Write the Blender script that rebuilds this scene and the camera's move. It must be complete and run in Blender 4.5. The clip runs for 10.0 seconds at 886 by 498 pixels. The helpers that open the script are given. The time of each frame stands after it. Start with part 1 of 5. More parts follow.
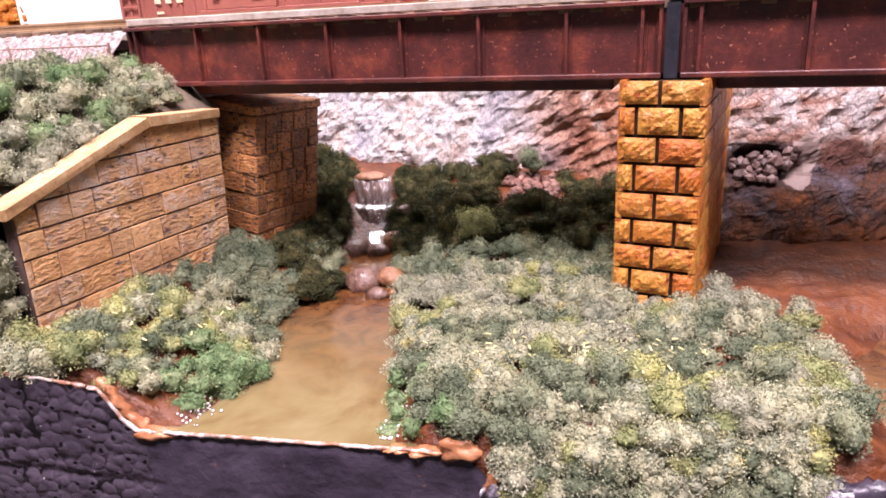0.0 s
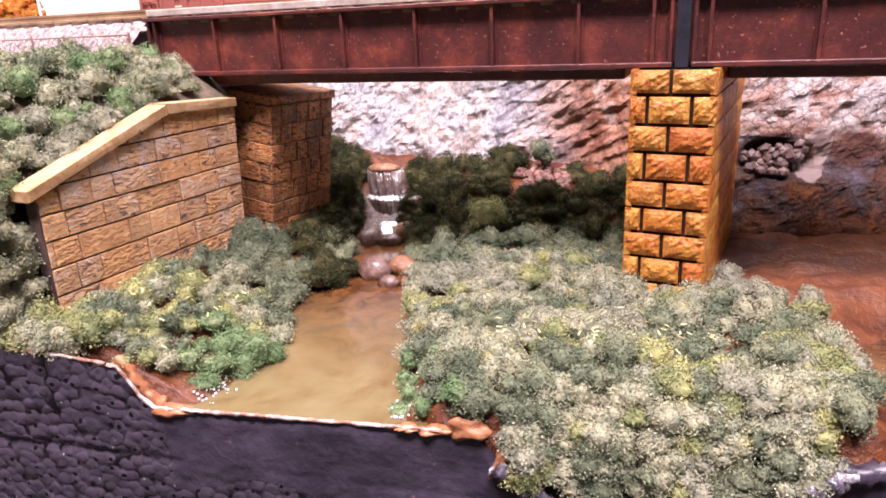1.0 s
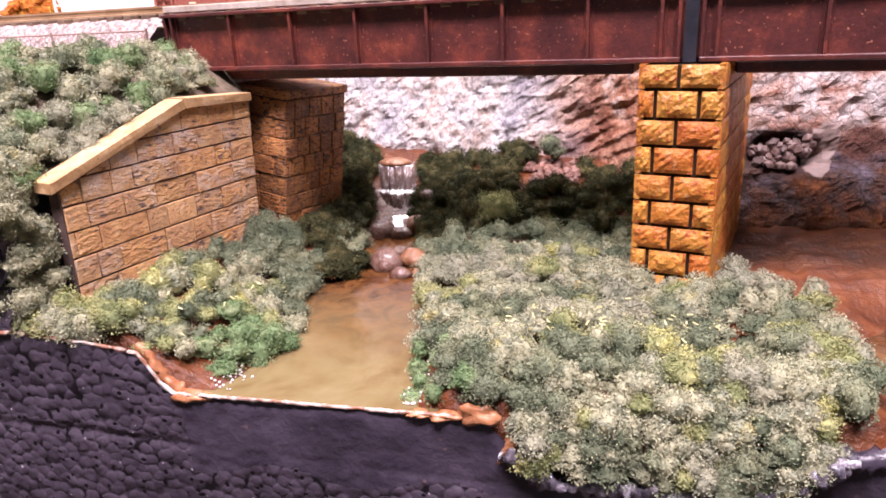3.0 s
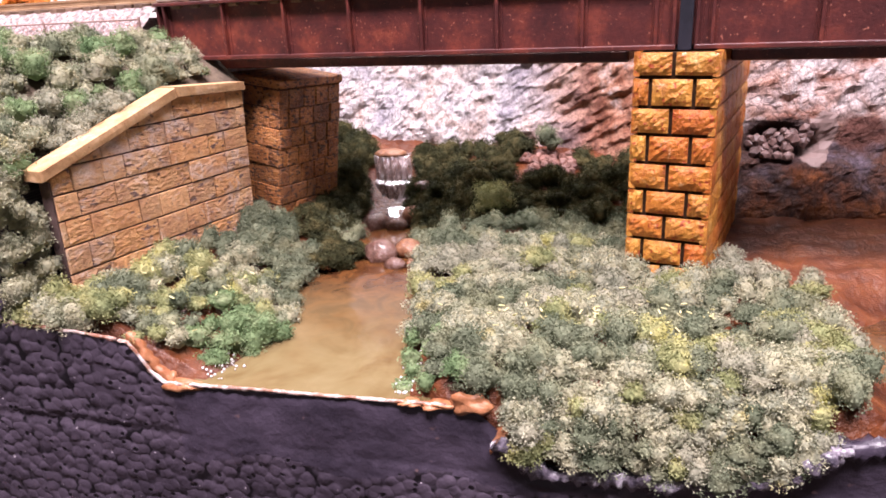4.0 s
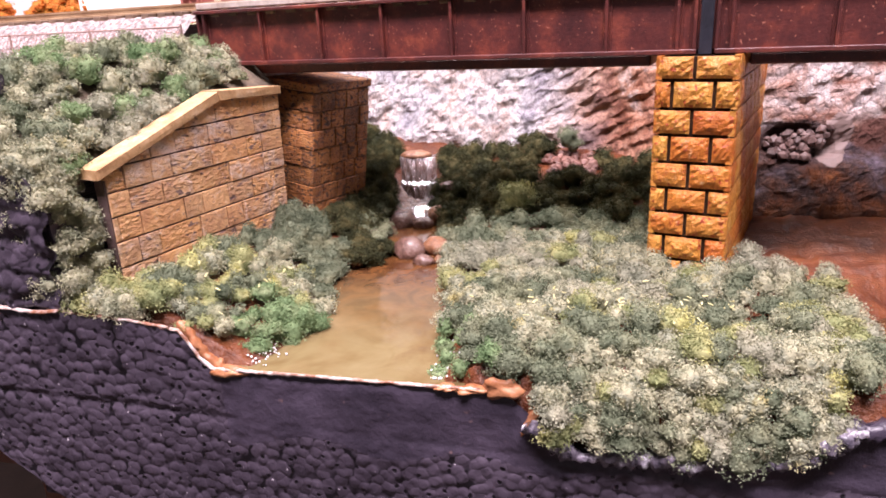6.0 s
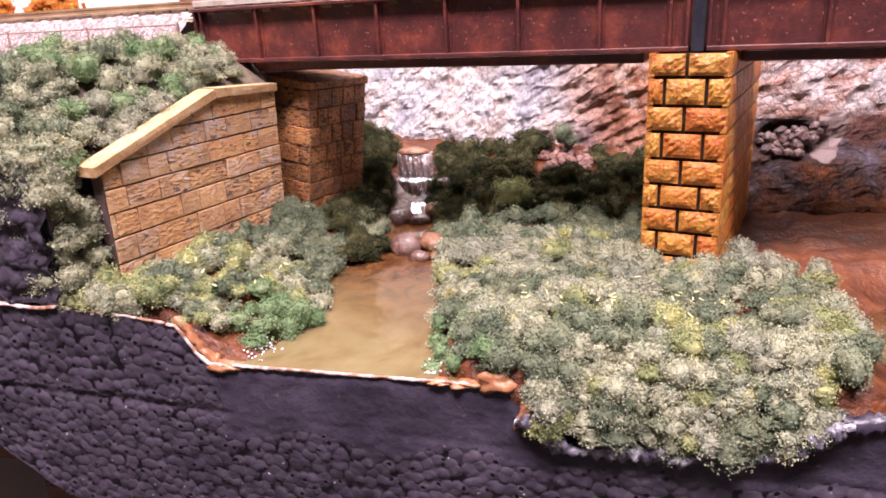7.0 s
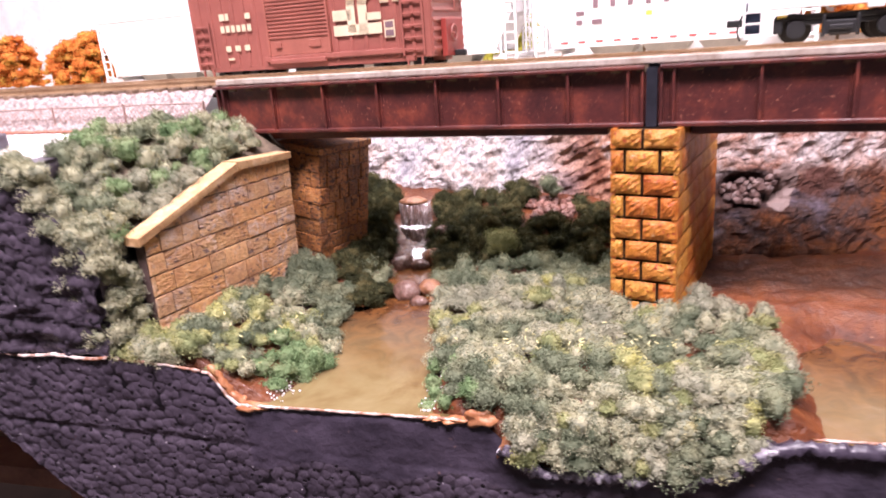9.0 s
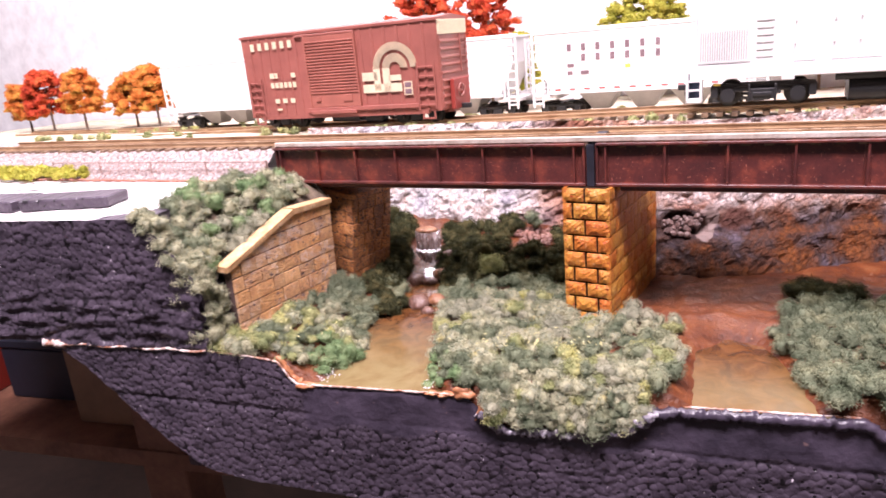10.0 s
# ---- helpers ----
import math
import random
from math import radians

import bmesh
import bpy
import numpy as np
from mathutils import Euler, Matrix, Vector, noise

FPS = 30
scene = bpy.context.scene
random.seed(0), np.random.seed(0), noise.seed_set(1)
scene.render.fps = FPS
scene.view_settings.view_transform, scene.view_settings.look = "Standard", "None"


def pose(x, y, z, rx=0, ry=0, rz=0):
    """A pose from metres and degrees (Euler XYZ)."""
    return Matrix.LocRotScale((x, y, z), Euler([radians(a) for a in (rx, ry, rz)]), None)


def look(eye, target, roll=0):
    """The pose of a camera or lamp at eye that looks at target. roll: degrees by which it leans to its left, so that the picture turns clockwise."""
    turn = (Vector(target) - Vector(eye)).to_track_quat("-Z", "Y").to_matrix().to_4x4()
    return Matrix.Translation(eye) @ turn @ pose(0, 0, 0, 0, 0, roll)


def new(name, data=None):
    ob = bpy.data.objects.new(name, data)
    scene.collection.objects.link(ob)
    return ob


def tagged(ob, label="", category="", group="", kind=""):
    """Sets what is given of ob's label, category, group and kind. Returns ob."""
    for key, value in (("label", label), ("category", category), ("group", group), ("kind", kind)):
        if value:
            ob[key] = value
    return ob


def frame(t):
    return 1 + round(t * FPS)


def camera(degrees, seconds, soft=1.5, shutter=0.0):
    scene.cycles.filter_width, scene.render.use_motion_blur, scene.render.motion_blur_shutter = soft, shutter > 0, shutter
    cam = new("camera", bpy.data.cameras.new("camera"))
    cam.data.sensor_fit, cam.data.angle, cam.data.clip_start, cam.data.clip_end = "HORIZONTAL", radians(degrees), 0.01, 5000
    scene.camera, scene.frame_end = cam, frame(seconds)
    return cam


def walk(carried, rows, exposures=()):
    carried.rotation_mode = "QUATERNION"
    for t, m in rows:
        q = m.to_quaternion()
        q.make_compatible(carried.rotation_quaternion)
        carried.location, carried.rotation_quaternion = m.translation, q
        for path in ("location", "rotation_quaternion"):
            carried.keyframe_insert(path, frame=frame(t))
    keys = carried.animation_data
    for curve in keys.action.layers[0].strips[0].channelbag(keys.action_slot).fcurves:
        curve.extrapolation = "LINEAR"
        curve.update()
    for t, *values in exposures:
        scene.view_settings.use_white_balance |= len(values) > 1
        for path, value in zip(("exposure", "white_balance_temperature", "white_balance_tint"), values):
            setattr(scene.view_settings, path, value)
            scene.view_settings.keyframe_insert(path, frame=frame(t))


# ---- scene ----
cam = camera(65.8, 10.0, soft=1.7, shutter=0.4)
METRES, EYE, TILT, LEAN, TURN = 0.12, 0.065, 0.0, 0.0, 11.4
ROWS = [
    (0.0, 0.0, 0.0, 0.0, -0.87, -18.39, 2.62),
    (0.5, 0.0041, -0.0187, -0.0038, -0.38, -18.06, 2.62),
    (1.0, -0.0017, -0.0235, -0.017, 0.19, -18.35, 2.42),
    (1.5, -0.0064, -0.0151, -0.0223, 0.45, -18.45, 2.33),
    (2.0, -0.0002, -0.0238, -0.0219, 0.52, -18.79, 2.5),
    (2.5, -0.0071, -0.0501, -0.0129, 0.89, -18.47, 2.55),
    (4.0, 0.0069, -0.0449, -0.0285, 1.0, -19.07, 2.5),
    (4.5, 0.0051, -0.0661, -0.0257, 1.28, -18.57, 2.73),
    (5.0, -0.0044, -0.0975, -0.0213, 1.48, -18.45, 2.74),
    (5.5, -0.0276, -0.1029, -0.0237, 1.97, -18.51, 2.69),
    (7.0, -0.0118, -0.1155, -0.0201, 2.06, -19.0, 2.82),
    (7.5, -0.0176, -0.1262, -0.0188, 2.18, -18.79, 2.97),
    (8.0, -0.0113, -0.1404, -0.0042, 1.59, -17.76, 3.24),
    (8.5, 0.011, -0.1561, 0.0039, 1.72, -17.64, 3.82),
    (9.0, 0.0356, -0.2757, 0.1038, 2.5, -17.38, 4.18),
    (9.5, 0.1197, -0.5997, 0.2537, 2.94, -17.16, 4.73),
    (10.0, 0.1621, -0.777, 0.3208, 4.83, -16.92, 4.96),
]
walk(cam, [(t, pose(0, 0, EYE, TILT, LEAN, TURN) @ pose(METRES * x, METRES * y, METRES * z, 90 + pitch, roll, yaw)) for t, x, y, z, yaw, pitch, roll in ROWS])

MM = 0.001          # plan lengths below are in millimetres of the model
rng = np.random.default_rng(7)


def V(x, y, z):
    return Vector((x * MM, y * MM, z * MM))


# ---- light ----
world = bpy.data.worlds.new("room_air")
scene.world = world
world.use_nodes = True
world.node_tree.nodes["Background"].inputs["Color"].default_value = (1.0, 0.98, 0.97, 1)
world.node_tree.nodes["Background"].inputs["Strength"].default_value = 0.35


def lamp(name, eye, target, sx, sy, power, colour):
    data = bpy.data.lights.new(name, "AREA")
    data.shape, data.size, data.size_y, data.energy, data.color = "RECTANGLE", sx, sy, power, colour
    ob = new(name, data)
    ob.matrix_world = look(eye, target)
    return ob


lamp("ceiling_lamp", (0.02, -0.36, 1.2), (0.0, 0.16, 0.0), 0.8, 0.25, 61, (1.0, 0.86, 0.975))
lamp("ceiling_lamp", (-0.3, 0.6, 1.25), (-0.25, 0.45, 0.0), 1.5, 0.3, 33, (1.0, 0.90, 0.97))


# ---- materials ----
def mat(name):
    m = bpy.data.materials.new(name)
    m.use_nodes = True
    nt = m.node_tree
    return m, nt, nt.nodes["Principled BSDF"]


def node(nt, kind, **values):
    n = nt.nodes.new(kind)
    for k, v in values.items():
        n.inputs[k.replace("_", " ")].default_value = v
    return n


def coords(nt, random_shift=False):
    tc = nt.nodes.new("ShaderNodeTexCoord")
    if not random_shift:
        return tc.outputs["Object"]
    info = nt.nodes.new("ShaderNodeObjectInfo")
    add = nt.nodes.new("ShaderNodeVectorMath")
    add.operation = "ADD"
    nt.links.new(tc.outputs["Object"], add.inputs[0])
    nt.links.new(info.outputs["Random"], add.inputs[1])
    return add.outputs[0]


def ramp(nt, fac, stops):
    r = nt.nodes.new("ShaderNodeValToRGB")
    e = r.color_ramp.elements
    while len(e) < len(stops):
        e.new(0.5)
    for el, (p, c) in zip(e, stops):
        el.position, el.color = p, (*c, 1)
    nt.links.new(fac, r.inputs["Fac"])
    return r.outputs["Color"]


def noise_of(nt, co, size_mm, detail=4, rough=0.6, distortion=0.0):
    n = node(nt, "ShaderNodeTexNoise", Scale=1.0 / (size_mm * MM), Detail=detail, Roughness=rough, Distortion=distortion)
    nt.links.new(co, n.inputs["Vector"])
    return n.outputs["Fac"]


def mix(nt, fac, a, b, mode="MIX"):
    m = nt.nodes.new("ShaderNodeMix")
    m.data_type, m.blend_type = "RGBA", mode
    for v, i in ((fac, 0), (a, 6), (b, 7)):
        if isinstance(v, (int, float)):
            m.inputs[i].default_value = v
        elif isinstance(v, tuple):
            m.inputs[i].default_value = (*v, 1)
        else:
            nt.links.new(v, m.inputs[i])
    return m.outputs[2]


def bump(nt, p, height, strength, depth_mm):
    b = node(nt, "ShaderNodeBump", Strength=strength, Distance=depth_mm * MM)
    nt.links.new(height, b.inputs["Height"])
    nt.links.new(b.outputs["Normal"], p.inputs["Normal"])


def mottled(name, stops, size_mm, rough=0.6, fine_mm=0.6, depth_mm=0.15, strength=0.6, metal=0.0, shift=False, speck=None, coat=0.0, spec=0.5, scuff=None, stain=None, stretch=1.0,
            tints=((0.0, (0.7, 0.68, 0.66)), (1.0, (1.15, 1.1, 1.05)))):
    """Base colour in patches of size_mm, grain of fine_mm in relief, specks (colour, amount) on top."""
    m, nt, p = mat(name)
    co = coords(nt, shift)
    a = noise_of(nt, co, size_mm, 5, 0.65)
    col = ramp(nt, a, stops)
    grain_co = co
    if stretch != 1.0:
        flat = nt.nodes.new("ShaderNodeMapping")
        flat.inputs["Scale"].default_value = (1.0, 1.0, stretch)
        nt.links.new(co, flat.inputs["Vector"])
        grain_co = flat.outputs["Vector"]
    fine = noise_of(nt, grain_co, fine_mm, 4, 0.6)
    col = mix(nt, 0.35, col, ramp(nt, fine, [(0.3, (0.35, 0.35, 0.35)), (0.7, (1, 1, 1))]), "MULTIPLY")
    if shift:
        info = nt.nodes.new("ShaderNodeObjectInfo")
        col = mix(nt, 1.0, col, ramp(nt, info.outputs["Random"], tints), "MULTIPLY")
    if stain:
        st = ramp(nt, noise_of(nt, coords(nt), stain[2], 5, 0.7, 0.6), [(stain[1], (0, 0, 0)), (min(stain[1] + 0.14, 1), (0.75, 0.75, 0.75))])
        col = mix(nt, st, col, stain[0])
    if speck:
        sp = ramp(nt, noise_of(nt, grain_co, fine_mm * 1.3, 2, 0.5), [(speck[1], (0, 0, 0)), (min(speck[1] + 0.06, 1), (1, 1, 1))])
        col = mix(nt, sp, col, speck[0])
    if scuff:
        sc = ramp(nt, noise_of(nt, co, fine_mm * 4.5, 6, 0.75, 1.2), [(scuff[1], (0, 0, 0)), (min(scuff[1] + 0.12, 1), (0.8, 0.8, 0.8))])
        col = mix(nt, sc, col, scuff[0])
    nt.links.new(col, p.inputs["Base Color"])
    p.inputs["Roughness"].default_value = rough
    p.inputs["Metallic"].default_value = metal
    p.inputs["Coat Weight"].default_value = coat
    p.inputs["Specular IOR Level"].default_value = spec
    if depth_mm:
        bump(nt, p, fine, strength, depth_mm)
    return m


STONE = mottled("painted_stone", [(0.25, (0.30, 0.10, 0.02)), (0.45, (0.52, 0.23, 0.045)), (0.6, (0.60, 0.30, 0.06)), (0.8, (0.66, 0.47, 0.24))], 3.2, 0.45, 0.8, 0.5, 1.0, shift=True, speck=((0.34, 0.055, 0.015), 0.60), scuff=((0.74, 0.54, 0.30), 0.60), coat=0.1,
                tints=((0.0, (1.2, 1.15, 0.95)), (0.35, (1.0, 0.92, 0.8)), (0.7, (1.05, 0.75, 0.55)), (1.0, (0.95, 0.55, 0.4))))
BROWNSTONE = mottled("brown_abutment_stone", [(0.25, (0.15, 0.062, 0.032)), (0.42, (0.32, 0.14, 0.052)), (0.58, (0.48, 0.23, 0.078)), (0.8, (0.56, 0.36, 0.19))], 5, 0.5, 1.1, 0.9, 1.0, shift=True, speck=((0.085, 0.04, 0.024), 0.55), stretch=1.8,
                     scuff=((0.46, 0.30, 0.17), 0.60), tints=((0.0, (0.72, 0.62, 0.58)), (0.5, (1.0, 0.88, 0.75)), (1.0, (1.2, 1.0, 0.8))))
JOINT = mottled("brown_joint", [(0.3, (0.05, 0.028, 0.024)), (0.7, (0.14, 0.085, 0.075))], 3, 0.8)
ASH_TINTS = ((0.0, (0.80, 0.76, 0.78)), (0.2, (1.0, 0.92, 0.84)), (0.45, (1.12, 0.92, 0.66)), (0.7, (1.0, 0.86, 0.76)), (0.85, (1.18, 1.1, 1.0)), (1.0, (0.86, 0.78, 0.74)))
ASH_STOPS = [(0.25, (0.36, 0.19, 0.105)), (0.42, (0.62, 0.37, 0.205)), (0.58, (0.74, 0.47, 0.25)), (0.76, (0.80, 0.65, 0.53))]
LILAC = (0.56, 0.47, 0.44)
ASHLAR = mottled("smooth_ashlar", ASH_STOPS, 5, 0.55, 1.2, 0.6, 1.0, shift=True, speck=((0.26, 0.15, 0.10), 0.64), scuff=((0.72, 0.58, 0.48), 0.56), stain=(LILAC, 0.55, 14), stretch=1.6, tints=ASH_TINTS)
ASHROUGH = mottled("rock_faced_ashlar", ASH_STOPS, 4, 0.6, 1.8, 1.8, 1.0, shift=True, speck=((0.20, 0.12, 0.10), 0.60), scuff=((0.74, 0.60, 0.52), 0.55), stain=(LILAC, 0.54, 14), stretch=2.2, tints=ASH_TINTS)
COPING = mottled("tan_coping", [(0.3, (0.36, 0.19, 0.085)), (0.5, (0.54, 0.33, 0.16)), (0.7, (0.66, 0.46, 0.29))], 5, 0.5, 0.9, 0.3, speck=((0.25, 0.13, 0.07), 0.66))
MORTAR = mottled("dark_mortar", [(0.3, (0.018, 0.010, 0.007)), (0.7, (0.06, 0.032, 0.018))], 3, 0.95, spec=0.1)
GIRDER = mottled("oxide_red_girder", [(0.3, (0.050, 0.016, 0.017)), (0.5, (0.105, 0.027, 0.024)), (0.62, (0.19, 0.046, 0.032)), (0.76, (0.31, 0.085, 0.048))], 9, 0.38, 0.55, 0.12, 0.7, speck=((0.34, 0.13, 0.09), 0.675))
GAP = mottled("blue_black_joint", [(0.3, (0.012, 0.013, 0.02)), (0.7, (0.03, 0.03, 0.045))], 5, 0.45)


def foam_mat():
    m, nt, p = mat("black_painted_bead_foam")
    co = coords(nt)
    sep = nt.nodes.new("ShaderNodeSeparateXYZ")
    nt.links.new(co, sep.inputs[0])
    face = nt.nodes.new("ShaderNodeCombineXYZ")
    nt.links.new(sep.outputs["X"], face.inputs["X"])
    nt.links.new(sep.outputs["Z"], face.inputs["Y"])
    wobble = nt.nodes.new("ShaderNodeTexNoise")
    wobble.inputs["Scale"].default_value, wobble.inputs["Detail"].default_value = 1 / (2.0 * MM), 2
    nt.links.new(face.outputs[0], wobble.inputs["Vector"])
    push = nt.nodes.new("ShaderNodeVectorMath")
    push.operation = "MULTIPLY_ADD"
    push.inputs[1].default_value = (0.0008, 0.0008, 0.0)
    nt.links.new(wobble.outputs["Color"], push.inputs[0])
    nt.links.new(face.outputs[0], push.inputs[2])

    def cells(size, feature):
        c = nt.nodes.new("ShaderNodeTexVoronoi")
        c.voronoi_dimensions, c.feature = "2D", feature
        c.inputs["Scale"].default_value = 1 / (size * MM)
        nt.links.new(push.outputs[0], c.inputs["Vector"])
        return c
    bead = cells(2.2, "SMOOTH_F1")
    bead.inputs["Smoothness"].default_value = 0.15
    rounded = ramp(nt, bead.outputs["Distance"], [(0.05, (1, 1, 1)), (0.35, (0.8, 0.8, 0.8)), (0.55, (0.3, 0.3, 0.3)), (0.7, (0, 0, 0))])
    seam = ramp(nt, cells(2.2, "F1").outputs["Distance"], [(0.60, (1, 1, 1)), (0.70, (0, 0, 0))])
    loose = ramp(nt, noise_of(nt, co, 6, 3, 0.6), [(0.44, (0, 0, 0)), (0.58, (1, 1, 1))])
    seam = mix(nt, loose, seam, (1, 1, 1))
    hole = ramp(nt, cells(4.2, "F1").outputs["Distance"], [(0.07, (0, 0, 0)), (0.13, (1, 1, 1))])
    seam = mix(nt, 1.0, seam, hole, "MULTIPLY")
    height = mix(nt, 1.0, rounded, seam, "MULTIPLY")
    wide = noise_of(nt, co, 14, 4, 0.6)
    col = ramp(nt, wide, [(0.3, (0.034, 0.026, 0.037)), (0.7, (0.080, 0.062, 0.085))])
    # Pits and bead gaps: their shade is put into the colour too.
    col = mix(nt, 0.9, col, seam, "MULTIPLY")
    chip = ramp(nt, noise_of(nt, co, 1.5, 2, 0.5), [(0.735, (0, 0, 0)), (0.77, (1, 1, 1))])
    col = mix(nt, chip, col, (0.45, 0.40, 0.44))
    nt.links.new(col, p.inputs["Base Color"])
    p.inputs["Roughness"].default_value = 0.36
    bump(nt, p, height, 0.55, 0.5)
    return m


FOAM = foam_mat()
SMOOTH = mottled("black_painted_plaster", [(0.3, (0.026, 0.021, 0.032)), (0.7, (0.080, 0.062, 0.090))], 14, 0.32, 2.4, 0.6, 0.6, speck=((0.16, 0.10, 0.10), 0.69))
PLASTER = mottled("white_plaster", [(0.3, (0.55, 0.50, 0.50)), (0.7, (0.85, 0.82, 0.82))], 4, 0.6, 0.8, 0.2)
MUD = mottled("orange_mud", [(0.28, (0.035, 0.011, 0.007)), (0.43, (0.092, 0.025, 0.009)), (0.58, (0.155, 0.045, 0.014)), (0.76, (0.21, 0.085, 0.035))], 9, 0.42, 1.7, 0.8, 1.0, coat=0.08, spec=0.3, speck=((0.34, 0.18, 0.11), 0.70), scuff=((0.03, 0.014, 0.011), 0.60))
BALLAST = mottled("grey_ballast", [(0.32, (0.10, 0.07, 0.065)), (0.48, (0.32, 0.26, 0.25)), (0.66, (0.55, 0.49, 0.48))], 1.5, 0.8, 0.7, 0.7, 1.0, speck=((0.28, 0.12, 0.08), 0.60))


# ---- mesh helpers ----
def mesh_ob(name, verts, faces, material, parent=None, smooth=False):
    me = bpy.data.meshes.new(name)
    me.from_pydata([tuple(v) for v in verts], [], [tuple(f) for f in faces])
    me.update()
    me.materials.append(material)
    if smooth:
        me.polygons.foreach_set("use_smooth", [True] * len(me.polygons))
    ob = new(name, me)
    ob.parent = parent
    return ob


def part(name, bm, material, parent=None, label="", smooth=False):
    bmesh.ops.recalc_face_normals(bm, faces=bm.faces)
    me = bpy.data.meshes.new(name)
    bm.to_mesh(me)
    bm.free()
    me.materials.append(material)
    if smooth:
        me.polygons.foreach_set("use_smooth", [True] * len(me.polygons))
    ob = new(name, me)
    ob.parent = parent
    return tagged(ob, label) if label else ob


def box(bm, x0, x1, y0, y1, z0, z1, m=None, bevel=0.0):
    """A box in millimetres, bevelled, in the frame m (metres)."""
    c = V((x0 + x1) / 2, (y0 + y1) / 2, (z0 + z1) / 2)
    made = bmesh.ops.create_cube(bm, size=1.0, matrix=(m or Matrix()) @ Matrix.Translation(c) @ Matrix.Diagonal((abs(x1 - x0) * MM, abs(y1 - y0) * MM, abs(z1 - z0) * MM, 1)))
    if bevel:
        edges = list({e for v in made["verts"] for e in v.link_edges})
        bmesh.ops.bevel(bm, geom=edges, offset=bevel * MM, segments=1, affect="EDGES", profile=0.5)
    return bm


def rod(bm, a, b, r, n=8, r2=None):
    """A round bar from a to b (metres), of radius r (mm)."""
    a, b = Vector(a), Vector(b)
    m = Matrix.Translation((a + b) / 2) @ (b - a).to_track_quat("Z", "Y").to_matrix().to_4x4()
    bmesh.ops.create_cone(bm, cap_ends=True, segments=n, radius1=r * MM, radius2=(r if r2 is None else r2) * MM, depth=(b - a).length, matrix=m)
    return bm


def boxes(*rows, m=None, bevel=0.0):
    bm = bmesh.new()
    for r in rows:
        box(bm, *r, m=m, bevel=bevel)
    return bm


def empty(name, m=None):
    e = new(name)
    e.empty_display_size = 0.005
    if m is not None:
        e.matrix_world = m
    return e


def sheet(name, us, vs, fn, material, parent=None, smooth=True):
    """A sheet of quads: fn(u, v) arrays give its points in millimetres."""
    U, W = np.meshgrid(us, vs, indexing="ij")
    P = np.stack(fn(U, W), -1).reshape(-1, 3) * MM
    n, k = len(us), len(vs)
    i = np.arange(n * k).reshape(n, k)
    F = np.stack([i[:-1, :-1], i[1:, :-1], i[1:, 1:], i[:-1, 1:]], -1).reshape(-1, 4)
    return mesh_ob(name, P.tolist(), F.tolist(), material, parent, smooth)


def fbm(P, size, octaves=4):
    """Fractal noise, about -1 to 1, at points P in millimetres."""
    flat = np.asarray(P, float).reshape(-1, 3) / size
    out = [noise.fractal(Vector(p), 1.0, 2.0, octaves) for p in flat]
    return np.array(out).reshape(np.asarray(P).shape[:-1])


def smoothstep(a, b, x):
    t = np.clip((x - a) / (b - a), 0, 1)
    return t * t * (3 - 2 * t)


# ---- the lie of the land ----
LEFT_POND = [(-68, 85), (-66, 96), (-62, 108), (-64, 122), (-69, 134), (-70, 146), (-66, 160), (-64, 190), (-52, 190), (-48, 170), (-41, 148), (-37, 128), (-33.5, 112), (-29.5, 98), (-27.5, 85)]
RIGHT_POND = [(47, 85), (49, 100), (50, 118), (52, 130), (62, 138), (72, 134), (77, 120), (79, 104), (81, 85)]
WING0, WING_TURN = (-101.0, 101.0), 75.5


def outside(poly, X, Y):
    """Signed distance to a polygon, positive outside."""
    best = np.full(X.shape, 1e9)
    inside = np.zeros(X.shape, bool)
    for (x0, y0), (x1, y1) in zip(poly, poly[1:] + poly[:1]):
        dx, dy = x1 - x0, y1 - y0
        t = np.clip(((X - x0) * dx + (Y - y0) * dy) / (dx * dx + dy * dy), 0, 1)
        best = np.minimum(best, np.hypot(X - x0 - t * dx, Y - y0 - t * dy))
        cross = (y0 > Y) != (y1 > Y)
        if dy:
            inside ^= cross & (X < x0 + (Y - y0) * dx / dy)
    return np.where(inside, -best, best)


def land(X, Y):
    """Height of the valley floor."""
    X, Y = np.asarray(X, float), np.asarray(Y, float)
    d = np.minimum(outside(LEFT_POND, X, Y), outside(RIGHT_POND, X, Y))
    cap = np.where(X < -55, 10.5, np.where(X < 47, 3.5, 5.0))
    cap = cap + np.maximum(0, Y - 162) * np.where(X < 22, 0.29, 0.05)
    z = np.clip(0.55 * d, -3, cap)
    front = smoothstep(98, 91, Y) * smoothstep(-14, -4, X) * smoothstep(40, 30, X)
    return z - 13 * front


def wing_frame():
    return Matrix.Translation(V(*WING0, 0)) @ Matrix.Rotation(radians(WING_TURN), 4, "Z")


def bank(X, Y):
    """Height of the hillside behind the wing wall."""
    X, Y = np.asarray(X, float), np.asarray(Y, float)
    a = radians(WING_TURN)
    s = (X - WING0[0]) * math.cos(a) + (Y - WING0[1]) * math.sin(a)
    off = -(X - WING0[0]) * math.sin(a) + (Y - WING0[1]) * math.cos(a)
    top = np.interp(s, [-12, 0, 37, 60], [26, 33, 44, 45])
    return np.minimum(top + np.maximum(0, off - 4) * 0.8, 56 - 0.02 * np.maximum(0, Y - 130))


BACK = [(-140, 236), (-95, 224), (-60, 222), (-25, 215), (0, 209), (30, 197), (55, 187), (75, 189), (110, 202), (170, 214), (260, 220)]


def back_y(x):
    return np.interp(x, [p[0] for p in BACK], [p[1] for p in BACK])


